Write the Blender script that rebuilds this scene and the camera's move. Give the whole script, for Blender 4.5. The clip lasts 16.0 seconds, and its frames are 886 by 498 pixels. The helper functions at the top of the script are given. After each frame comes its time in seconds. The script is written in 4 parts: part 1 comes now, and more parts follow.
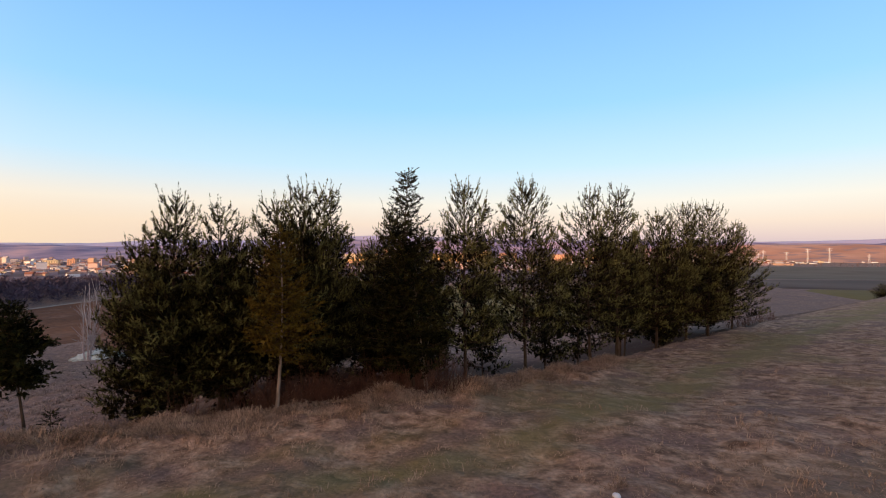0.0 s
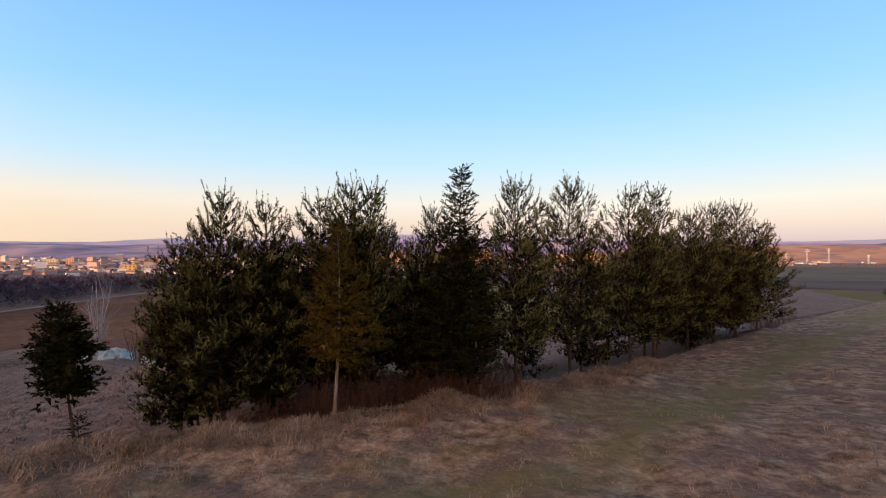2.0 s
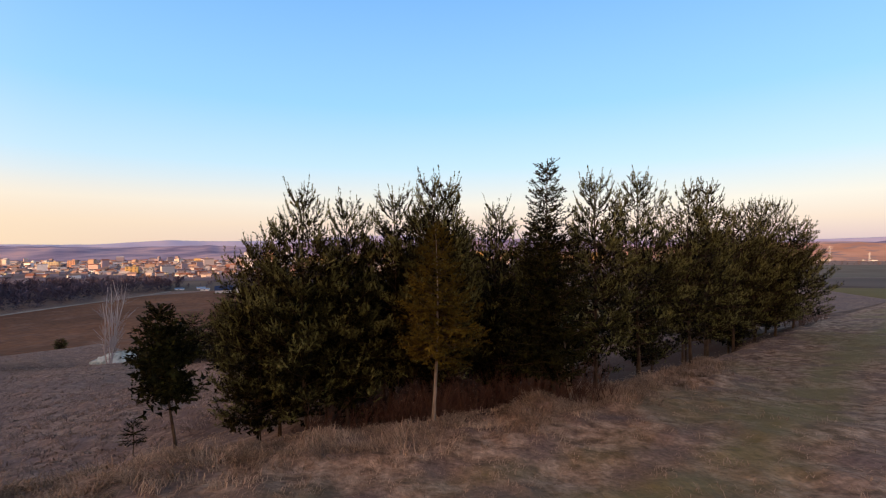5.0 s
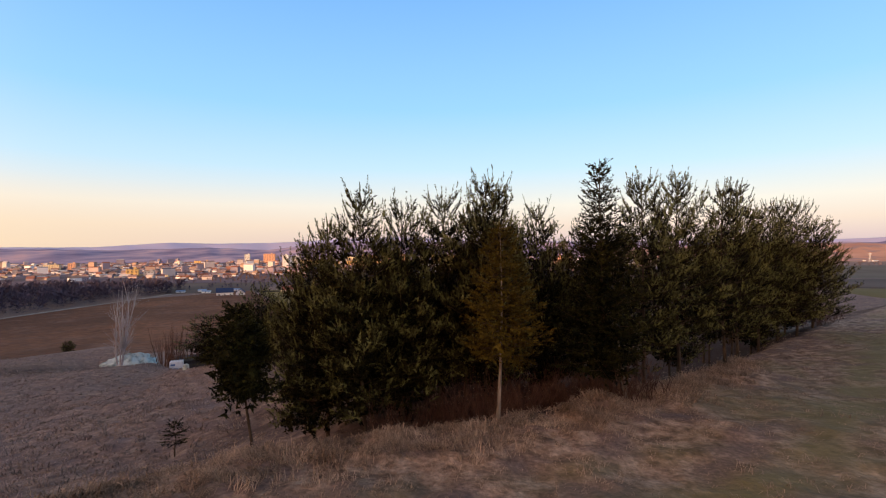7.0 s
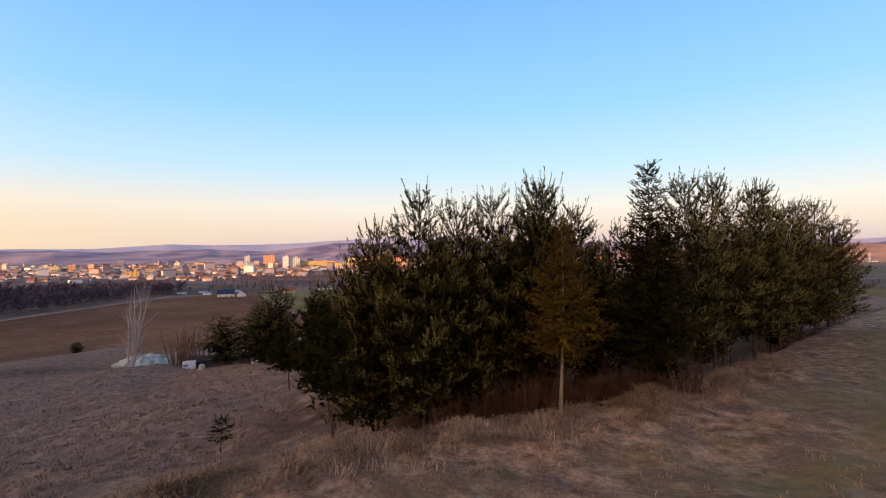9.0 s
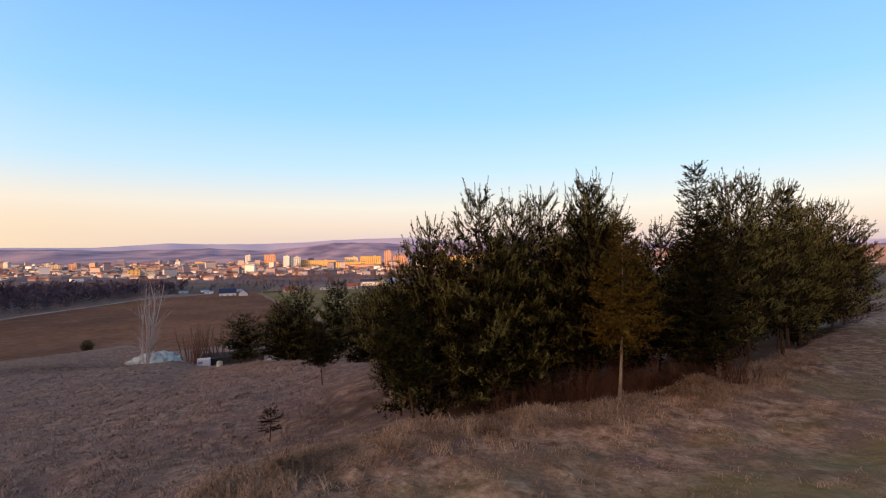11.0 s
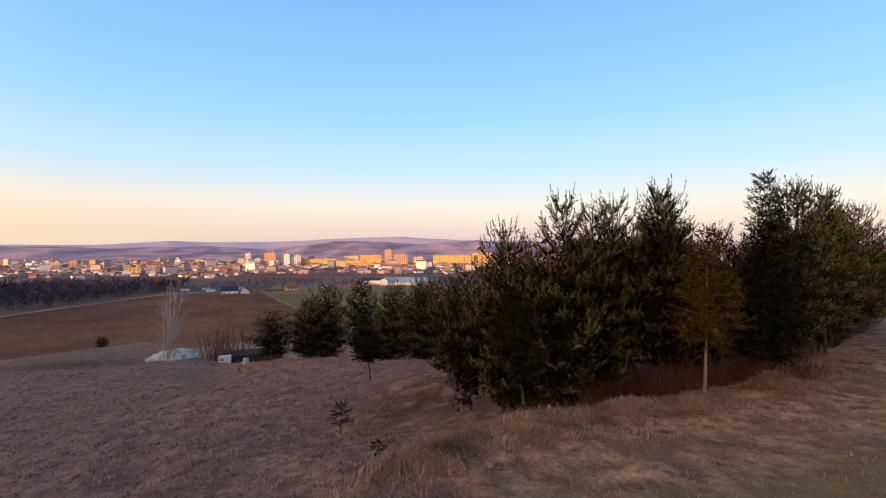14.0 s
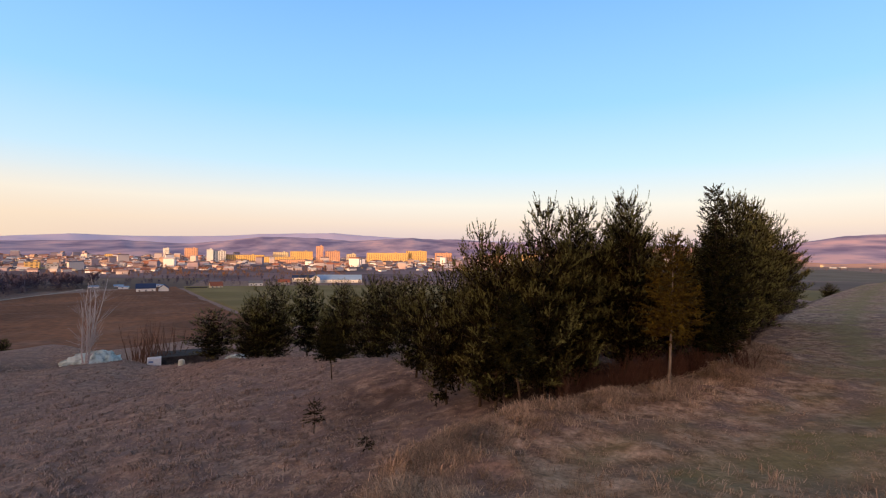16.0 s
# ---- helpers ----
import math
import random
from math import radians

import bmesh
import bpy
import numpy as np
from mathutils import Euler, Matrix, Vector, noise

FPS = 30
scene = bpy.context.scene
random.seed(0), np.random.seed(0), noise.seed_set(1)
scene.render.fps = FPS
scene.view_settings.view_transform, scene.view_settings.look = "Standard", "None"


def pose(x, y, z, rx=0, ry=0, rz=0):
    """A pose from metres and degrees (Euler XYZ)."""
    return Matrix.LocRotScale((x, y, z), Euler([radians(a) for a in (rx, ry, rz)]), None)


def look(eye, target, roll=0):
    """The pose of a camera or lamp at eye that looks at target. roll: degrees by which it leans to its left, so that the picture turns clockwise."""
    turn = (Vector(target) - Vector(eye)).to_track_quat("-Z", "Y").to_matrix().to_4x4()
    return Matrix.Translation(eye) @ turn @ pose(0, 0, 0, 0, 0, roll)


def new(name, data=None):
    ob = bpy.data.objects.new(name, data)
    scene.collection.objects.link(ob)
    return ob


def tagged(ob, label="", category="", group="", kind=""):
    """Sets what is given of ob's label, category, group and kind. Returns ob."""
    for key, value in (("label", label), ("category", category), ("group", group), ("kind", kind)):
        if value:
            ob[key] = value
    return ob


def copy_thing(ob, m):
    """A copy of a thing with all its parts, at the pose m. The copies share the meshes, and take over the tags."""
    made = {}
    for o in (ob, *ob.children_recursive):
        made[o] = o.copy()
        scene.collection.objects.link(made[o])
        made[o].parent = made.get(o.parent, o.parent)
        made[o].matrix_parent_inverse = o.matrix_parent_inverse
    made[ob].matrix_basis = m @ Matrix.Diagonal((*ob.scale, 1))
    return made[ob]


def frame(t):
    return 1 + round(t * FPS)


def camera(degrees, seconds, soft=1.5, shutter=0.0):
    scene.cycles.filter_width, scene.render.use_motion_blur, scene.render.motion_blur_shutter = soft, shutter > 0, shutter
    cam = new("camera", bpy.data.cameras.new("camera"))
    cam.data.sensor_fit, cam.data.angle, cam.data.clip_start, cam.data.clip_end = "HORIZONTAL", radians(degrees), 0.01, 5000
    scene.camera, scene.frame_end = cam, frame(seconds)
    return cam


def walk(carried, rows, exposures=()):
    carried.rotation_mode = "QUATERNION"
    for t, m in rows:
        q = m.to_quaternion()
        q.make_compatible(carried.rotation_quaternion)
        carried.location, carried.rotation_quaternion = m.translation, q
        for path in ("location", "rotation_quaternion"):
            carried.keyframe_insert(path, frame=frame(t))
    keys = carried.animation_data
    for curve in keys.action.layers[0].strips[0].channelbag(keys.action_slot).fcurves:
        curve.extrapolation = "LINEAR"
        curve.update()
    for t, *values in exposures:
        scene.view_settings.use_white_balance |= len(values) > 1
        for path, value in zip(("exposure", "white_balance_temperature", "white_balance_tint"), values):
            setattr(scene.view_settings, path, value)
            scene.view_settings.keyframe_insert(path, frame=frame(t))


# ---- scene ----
cam = camera(85.4, 16.0, soft=1.1)
ROWS = [  # seconds, place, yaw, pitch, roll
    (0.0, 0.000, 0.000, 3.700, 0.01, -0.02, -0.03),
    (0.5, -0.376, 0.149, 3.701, -0.03, -0.03, -0.08),
    (1.0, -0.752, 0.295, 3.701, -0.06, -0.04, -0.13),
    (1.5, -1.130, 0.435, 3.699, -0.07, -0.06, -0.16),
    (2.0, -1.509, 0.567, 3.693, -0.08, -0.07, -0.14),
    (2.5, -1.888, 0.690, 3.685, -0.08, -0.07, -0.09),
    (3.0, -2.266, 0.804, 3.675, -0.07, -0.07, -0.02),
    (3.5, -2.642, 0.908, 3.664, -0.06, -0.07, 0.04),
    (4.0, -3.016, 1.000, 3.654, -0.06, -0.08, 0.10),
    (6.5, -4.776, 0.994, 3.614, -0.07, 0.13, 0.37),
    (7.0, -5.135, 0.917, 3.601, -0.07, 0.17, 0.39),
    (7.5, -5.496, 0.832, 3.586, -0.05, 0.17, 0.41),
    (8.0, -5.858, 0.739, 3.572, -0.05, 0.19, 0.43),
    (8.5, -6.222, 0.641, 3.558, -0.07, 0.24, 0.46),
    (9.0, -6.589, 0.536, 3.545, -0.11, 0.31, 0.50),
    (11.5, -8.569, -0.200, 3.449, -0.07, 0.28, 0.31),
    (12.0, -8.984, -0.338, 3.462, -0.05, 0.27, 0.31),
    (12.5, -9.400, -0.473, 3.479, -0.03, 0.26, 0.30),
    (13.0, -9.819, -0.605, 3.499, -0.01, 0.25, 0.25),
    (13.5, -10.238, -0.732, 3.521, 0.02, 0.24, 0.19),
    (14.0, -10.659, -0.856, 3.543, -0.14, 0.19, 0.01),
    (14.5, -11.080, -0.975, 3.566, -1.08, 0.09, -0.20),
    (15.0, -11.501, -1.089, 3.589, -3.14, 0.14, -0.30),
    (15.5, -11.923, -1.201, 3.612, -5.73, 0.13, -0.46),
    (16.0, -12.345, -1.310, 3.634, -8.06, -0.02, -0.77),
]
walk(cam, [(t, pose(x, y, z, 90 + pitch, roll, yaw)) for t, x, y, z, yaw, pitch, roll in ROWS])

# ---- world, sun, exposure ----
SUN_UP, SUN_WAY = 4.0, 222.0          # degrees above the horizon; degrees from +y towards +x
sun_dir = Vector((math.sin(radians(SUN_WAY)) * math.cos(radians(SUN_UP)), math.cos(radians(SUN_WAY)) * math.cos(radians(SUN_UP)), math.sin(radians(SUN_UP))))
world = bpy.data.worlds.new("sky")
scene.world = world
world.use_nodes = True
wn = world.node_tree
wn.nodes.clear()
sky = wn.nodes.new("ShaderNodeTexSky")
sky.sky_type, sky.sun_disc = "NISHITA", False
sky.sun_elevation, sky.sun_rotation = radians(SUN_UP), radians(SUN_WAY)
sky.altitude, sky.air_density, sky.dust_density, sky.ozone_density = 300, 1.0, 0.6, 1.6
tc = wn.nodes.new("ShaderNodeTexCoord")
sep = wn.nodes.new("ShaderNodeSeparateXYZ")
wn.links.new(tc.outputs["Generated"], sep.inputs[0])
ramp = wn.nodes.new("ShaderNodeValToRGB")      # evening sky by height: pale pink haze below, clear blue above
stops = [(0.0, (0.55, 0.46, 0.58)), (0.022, (0.72, 0.57, 0.60)), (0.05, (0.88, 0.70, 0.62)), (0.09, (0.92, 0.84, 0.76)), (0.165, (0.58, 0.81, 0.98)), (0.28, (0.34, 0.68, 1.0)), (0.46, (0.22, 0.51, 1.0)), (0.62, (0.10, 0.18, 0.32)), (1.0, (0.05, 0.07, 0.10))]
while len(ramp.color_ramp.elements) < len(stops):
    ramp.color_ramp.elements.new(0.5)
for el, (p, c) in zip(ramp.color_ramp.elements, stops):
    el.position, el.color = p, (*c, 1)
wn.links.new(sep.outputs["Z"], ramp.inputs[0])
dot = wn.nodes.new("ShaderNodeVectorMath")     # the glow round the low sun
dot.operation = "DOT_PRODUCT"
dot.inputs[1].default_value = sun_dir
wn.links.new(tc.outputs["Generated"], dot.inputs[0])
glow = wn.nodes.new("ShaderNodeMapRange")
glow.inputs["From Min"].default_value, glow.inputs["From Max"].default_value = -0.2, 1.0
wn.links.new(dot.outputs["Value"], glow.inputs["Value"])
sharp = wn.nodes.new("ShaderNodeMath")
sharp.operation = "POWER"
sharp.inputs[1].default_value = 2.2
wn.links.new(glow.outputs[0], sharp.inputs[0])
low = wn.nodes.new("ShaderNodeMapRange")
low.inputs["From Min"].default_value, low.inputs["From Max"].default_value = 0.7, 0.0
wn.links.new(sep.outputs["Z"], low.inputs["Value"])
both = wn.nodes.new("ShaderNodeMath")
both.operation = "MULTIPLY"
wn.links.new(sharp.outputs[0], both.inputs[0])
wn.links.new(low.outputs[0], both.inputs[1])
warm = wn.nodes.new("ShaderNodeMixRGB")
warm.blend_type = "ADD"
warm.inputs[2].default_value = (6.2, 2.9, 0.8, 1)
wn.links.new(both.outputs[0], warm.inputs[0])
wn.links.new(ramp.outputs[0], warm.inputs[1])
side = wn.nodes.new("ShaderNodeMapRange")      # yellow afterglow low on the sun's side
side.inputs["From Min"].default_value, side.inputs["From Max"].default_value = -0.75, 0.1
wn.links.new(dot.outputs["Value"], side.inputs["Value"])
band = wn.nodes.new("ShaderNodeMapRange")
band.inputs["From Min"].default_value, band.inputs["From Max"].default_value = 0.13, 0.02
wn.links.new(sep.outputs["Z"], band.inputs["Value"])
gold = wn.nodes.new("ShaderNodeMath")
gold.operation = "MULTIPLY"
wn.links.new(side.outputs[0], gold.inputs[0])
wn.links.new(band.outputs[0], gold.inputs[1])
yellow = wn.nodes.new("ShaderNodeMixRGB")
yellow.inputs[2].default_value = (1.0, 0.77, 0.52, 1)
wn.links.new(gold.outputs[0], yellow.inputs[0])
wn.links.new(warm.outputs[0], yellow.inputs[1])
clear = wn.nodes.new("ShaderNodeMixRGB")       # a share of the computed sky
clear.inputs[0].default_value = 0.04
wn.links.new(yellow.outputs[0], clear.inputs[1])
wn.links.new(sky.outputs[0], clear.inputs[2])
bg = wn.nodes.new("ShaderNodeBackground")
bg.inputs["Strength"].default_value = 1.0
wout = wn.nodes.new("ShaderNodeOutputWorld")
wn.links.new(clear.outputs[0], bg.inputs[0])
wn.links.new(bg.outputs[0], wout.inputs[0])

sun = bpy.data.lights.new("sun", "SUN")
sun.energy, sun.angle, sun.color = 5.0, radians(0.5), (1.0, 0.55, 0.25)
new("sun", sun).matrix_world = look(sun_dir * 100, (0, 0, 0))
scene.view_settings.exposure = 0.0


# ---- materials ----
def material(name, stops, scale=4.0, detail=6.0, rough=0.9, bump=0.0, bump_scale=30.0, second=None, stretch=(1, 1, 1), per_island=0.0, gloss=0.2, fine=None):
    """A node material: colour from noise at two scales, with a bump."""
    m = bpy.data.materials.new(name)
    m.use_nodes = True
    nt = m.node_tree
    b = nt.nodes["Principled BSDF"]
    b.inputs["Roughness"].default_value = rough
    b.inputs["Specular IOR Level"].default_value = gloss
    tc = nt.nodes.new("ShaderNodeTexCoord")
    mp = nt.nodes.new("ShaderNodeMapping")
    mp.inputs["Scale"].default_value = stretch
    nt.links.new(tc.outputs["Object"], mp.inputs[0])
    nz = nt.nodes.new("ShaderNodeTexNoise")
    nz.inputs["Scale"].default_value, nz.inputs["Detail"].default_value = scale, detail
    nt.links.new(mp.outputs[0], nz.inputs["Vector"])
    ramp = nt.nodes.new("ShaderNodeValToRGB")
    els = ramp.color_ramp.elements
    while len(els) < len(stops):
        els.new(0.5)
    for el, (p, c) in zip(els, stops):
        el.position, el.color = p, (*c, 1)
    nt.links.new(nz.outputs["Fac"], ramp.inputs[0])
    colour = ramp.outputs[0]
    if second:
        s2, c2, lo, hi = second
        n2 = nt.nodes.new("ShaderNodeTexNoise")
        n2.inputs["Scale"].default_value, n2.inputs["Detail"].default_value = s2, 4.0
        nt.links.new(mp.outputs[0], n2.inputs["Vector"])
        r2 = nt.nodes.new("ShaderNodeMapRange")
        r2.inputs["From Min"].default_value, r2.inputs["From Max"].default_value = lo, hi
        nt.links.new(n2.outputs["Fac"], r2.inputs["Value"])
        mx = nt.nodes.new("ShaderNodeMixRGB")
        mx.inputs[2].default_value = (*c2, 1)
        nt.links.new(r2.outputs[0], mx.inputs[0])
        nt.links.new(colour, mx.inputs[1])
        colour = mx.outputs[0]
    if fine:
        n4 = nt.nodes.new("ShaderNodeTexNoise")
        n4.inputs["Scale"].default_value, n4.inputs["Detail"].default_value = fine[0], 3.0
        nt.links.new(mp.outputs[0], n4.inputs["Vector"])
        r4 = nt.nodes.new("ShaderNodeMapRange")
        r4.inputs["From Min"].default_value, r4.inputs["From Max"].default_value = 0.3, 0.7
        r4.inputs["To Min"].default_value, r4.inputs["To Max"].default_value = 1 - fine[1], 1 + fine[1]
        nt.links.new(n4.outputs["Fac"], r4.inputs["Value"])
        h4 = nt.nodes.new("ShaderNodeHueSaturation")
        nt.links.new(r4.outputs[0], h4.inputs["Value"])
        nt.links.new(colour, h4.inputs["Color"])
        colour = h4.outputs[0]
    if per_island:
        geo = nt.nodes.new("ShaderNodeNewGeometry")
        hsv = nt.nodes.new("ShaderNodeHueSaturation")
        rg = nt.nodes.new("ShaderNodeMapRange")
        rg.inputs["To Min"].default_value, rg.inputs["To Max"].default_value = 1 - per_island, 1 + per_island
        nt.links.new(geo.outputs["Random Per Island"], rg.inputs["Value"])
        nt.links.new(rg.outputs[0], hsv.inputs["Value"])
        nt.links.new(colour, hsv.inputs["Color"])
        colour = hsv.outputs[0]
    nt.links.new(colour, b.inputs["Base Color"])
    if bump:
        n3 = nt.nodes.new("ShaderNodeTexNoise")
        n3.inputs["Scale"].default_value, n3.inputs["Detail"].default_value = bump_scale, 5.0
        nt.links.new(mp.outputs[0], n3.inputs["Vector"])
        bp = nt.nodes.new("ShaderNodeBump")
        bp.inputs["Strength"].default_value, bp.inputs["Distance"].default_value = bump, 0.05
        nt.links.new(n3.outputs["Fac"], bp.inputs["Height"])
        nt.links.new(bp.outputs[0], b.inputs["Normal"])
    return m


def mix_by(m, attribute, colour, share=1.0):
    """Lays a second colour over the material where the mesh's attribute says so."""
    nt = m.node_tree
    b = nt.nodes["Principled BSDF"]
    at = nt.nodes.new("ShaderNodeAttribute")
    at.attribute_name = attribute
    sc = nt.nodes.new("ShaderNodeMath")
    sc.operation = "MULTIPLY"
    sc.inputs[1].default_value = share
    nt.links.new(at.outputs["Fac"], sc.inputs[0])
    mx = nt.nodes.new("ShaderNodeMixRGB")
    mx.inputs[2].default_value = (*colour, 1)
    nt.links.new(sc.outputs[0], mx.inputs[0])
    nt.links.new(b.inputs["Base Color"].links[0].from_socket, mx.inputs[1])
    nt.links.new(mx.outputs[0], b.inputs["Base Color"])


BARK = material("pine_bark", [(0.3, (0.045, 0.026, 0.015)), (0.7, (0.11, 0.068, 0.04))], 14, 6, 0.95, 0.8, 40, stretch=(1, 1, 0.25))
PALE_BARK = material("pale_bark", [(0.35, (0.17, 0.12, 0.085)), (0.7, (0.36, 0.27, 0.20))], 12, 6, 0.9, 0.5, 40, stretch=(1, 1, 0.3))
BIRCH_BARK = material("birch_bark", [(0.3, (0.20, 0.16, 0.15)), (0.5, (0.56, 0.48, 0.47))], 6, 6, 0.8, 0.3, 40, stretch=(1, 1, 3))
NEEDLE = material("pine_needles", [(0.40, (0.005, 0.0034, 0.0007)), (0.54, (0.015, 0.011, 0.0024)), (0.70, (0.05, 0.038, 0.009))], 3.2, 4, 0.6, per_island=0.55, gloss=0.05)
SPRUCE = material("spruce_needles", [(0.40, (0.005, 0.0042, 0.0009)), (0.70, (0.042, 0.036, 0.009))], 3.2, 3, 0.6, per_island=0.55, gloss=0.05)
OCHRE = material("yellowing_needles", [(0.35, (0.04, 0.026, 0.004)), (0.7, (0.15, 0.095, 0.014))], 2.5, 3, 0.65, per_island=0.5, gloss=0.05)
# young tips, painted lighter still for the light on outer shoots
mix_by(NEEDLE, "fresh_lit", (0.30, 0.265, 0.085), 0.8)
mix_by(SPRUCE, "fresh_lit", (0.10, 0.082, 0.018), 0.7)
mix_by(OCHRE, "fresh_lit", (0.17, 0.11, 0.018), 0.6)
TWIG = material("dead_twigs", [(0.3, (0.07, 0.03, 0.018)), (0.7, (0.16, 0.075, 0.045))], 5, 3, 0.9, per_island=0.3)
STRAW = material("dead_grass", [(0.32, (0.24, 0.145, 0.088)), (0.68, (0.50, 0.335, 0.22))], 1.2, 5, 0.85, per_island=0.45)
DULL_STRAW = material("grey_dead_grass", [(0.32, (0.18, 0.125, 0.102)), (0.68, (0.40, 0.29, 0.24))], 1.2, 5, 0.85, per_island=0.45)
# these two wood colours lean to purple: evening haze is mixed into them
WOODLAND = material("hazy_bare_woodland", [(0.3, (0.055, 0.045, 0.073)), (0.7, (0.11, 0.086, 0.122))], 0.05, 5, 0.95, per_island=0.15)
TOWN_WOOD = material("hazy_town_woodland", [(0.3, (0.10, 0.065, 0.07)), (0.7, (0.24, 0.15, 0.135))], 0.02, 5, 0.95, per_island=0.4)
RUST_WOOD = material("rusty_woodland", [(0.3, (0.16, 0.08, 0.04)), (0.7, (0.28, 0.14, 0.07))], 0.05, 5, 0.95, per_island=0.4)
# purple haze and pink sunlit patches are put into this base colour
HILL = material("hazy_wooded_hill", [(0.36, (0.22, 0.18, 0.30)), (0.5, (0.40, 0.32, 0.44)), (0.64, (0.66, 0.46, 0.50))], 0.006, 10, 1.0, stretch=(1, 0.6, 3))
# the pale blue of distance haze, painted as the hills' own colour
FAR_HILL = material("hazy_distant_hill", [(0.3, (0.55, 0.52, 0.72)), (0.7, (0.62, 0.56, 0.74))], 0.003, 4, 1.0)


# ---- mesh helpers ----
def mesh(name, verts, faces, mats, smooth=False):
    """A mesh from arrays: faces is an (n, 3) or (n, 4) array."""
    verts, faces = np.asarray(verts, np.float32), np.asarray(faces, np.int32)
    me = bpy.data.meshes.new(name)
    n, k = faces.shape
    me.vertices.add(len(verts))
    me.vertices.foreach_set("co", verts.ravel())
    me.loops.add(n * k)
    me.loops.foreach_set("vertex_index", faces.ravel())
    me.polygons.add(n)
    me.polygons.foreach_set("loop_start", np.arange(0, n * k, k, dtype=np.int32))
    me.polygons.foreach_set("use_smooth", np.full(n, smooth))
    me.update(calc_edges=True)
    for m in mats if isinstance(mats, (list, tuple)) else [mats]:
        me.materials.append(m)
    return me


def part(name, bm, mat, parent, label=""):
    me = bpy.data.meshes.new(name)
    bm.to_mesh(me)
    bm.free()
    me.materials.append(mat)
    ob = new(name, me)
    ob.parent = parent
    return tagged(ob, label)


def mesh_part(name, me, parent, label=""):
    ob = new(name, me)
    ob.parent = parent
    return tagged(ob, label)


def tubes(paths, sides=6):
    """Tapered tubes along paths: each a list of (point, radius). Quads."""
    vs, fs = [], []
    for path in paths:
        base = len(vs)
        pts = [np.array(p, float) for p, _ in path]
        for i, (p, r) in enumerate(path):
            d = pts[min(i + 1, len(pts) - 1)] - pts[max(i - 1, 0)]
            d /= np.linalg.norm(d) + 1e-9
            a = np.cross(d, (0.3, 0.9, 0.1) if abs(d[2]) > 0.6 else (0, 0, 1))
            a /= np.linalg.norm(a) + 1e-9
            b = np.cross(d, a)
            for k in range(sides):
                w = 2 * math.pi * k / sides
                vs.append(pts[i] + r * (math.cos(w) * a + math.sin(w) * b))
        for i in range(len(path) - 1):
            for k in range(sides):
                k2 = (k + 1) % sides
                fs.append((base + i * sides + k, base + i * sides + k2, base + (i + 1) * sides + k2, base + (i + 1) * sides + k))
    return np.array(vs), np.array(fs)


def brushes(starts, ends, rng, needles, length, width, lean=0.6):
    """Needle triangles set round many shoots."""
    n = len(starts)
    axis = ends - starts
    ln = np.linalg.norm(axis, axis=1, keepdims=True)
    axis = axis / (ln + 1e-9)
    ref = np.where(np.abs(axis[:, 2:3]) > 0.8, np.array([[1.0, 0, 0]]), np.array([[0, 0, 1.0]]))
    a = np.cross(axis, ref)
    a /= np.linalg.norm(a, axis=1, keepdims=True) + 1e-9
    b = np.cross(axis, a)
    s = rng.random((n, needles, 1)) ** 0.8
    w = rng.random((n, needles, 1)) * 2 * np.pi
    out = np.cos(w) * a[:, None] + np.sin(w) * b[:, None]
    root = starts[:, None] + axis[:, None] * ln[:, None] * s
    way = out + lean * axis[:, None] * (0.6 + rng.random((n, needles, 1)))
    way /= np.linalg.norm(way, axis=2, keepdims=True)
    side = np.cross(way, axis[:, None] + 0.3 * rng.normal(size=(n, needles, 3)))
    side /= np.linalg.norm(side, axis=2, keepdims=True) + 1e-9
    lens = length * (0.7 + 0.6 * rng.random((n, needles, 1)))
    tip = root + way * lens
    v = np.stack([root - side * width / 2, root + side * width / 2, tip], 2).reshape(-1, 3)
    return v, np.arange(len(v)).reshape(-1, 3)


# ---- the ground ----
EDGE = [(-14.0, -6.0), (-12.4, 4.0), (-11.7, 7.0), (-9.8, 9.0), (-7.6, 10.1), (-4.0, 11.2), (-1.3, 12.5), (3.3, 17.0), (7.7, 22.0), (16.6, 30.2), (23.0, 36.0), (60.0, 66.0), (200.0, 170.0)]


def edge_distance(x, y):
    """Metres from the brink of the bank; positive on the grove's side."""
    best = np.full(np.shape(x), 1e9)
    sign = np.ones(np.shape(x))
    for (x0, y0), (x1, y1) in zip(EDGE, EDGE[1:]):
        dx, dy = x1 - x0, y1 - y0
        s = np.clip(((x - x0) * dx + (y - y0) * dy) / (dx * dx + dy * dy), 0, 1)
        d = np.hypot(x - x0 - s * dx, y - y0 - s * dy)
        side = np.where(dx * (y - y0) - dy * (x - x0) > 0, 1.0, -1.0)
        sign = np.where(d < best, side, sign)
        best = np.minimum(best, d)
    return best * sign


def smooth(a, b, v):
    s = np.clip((v - a) / (b - a), 0, 1)
    return s * s * (3 - 2 * s)


def waves(x, y, size, seed):
    r = np.random.default_rng(seed)
    z = 0
    for k in range(7):
        w = r.uniform(0, 2 * np.pi)
        f = 2 * np.pi / (size * r.uniform(0.5, 1.6))
        z = z + np.sin((x * np.cos(w) + y * np.sin(w)) * f + r.uniform(0, 6.28))
    return z / 7


LATTICE = np.random.default_rng(77).random((256, 256))


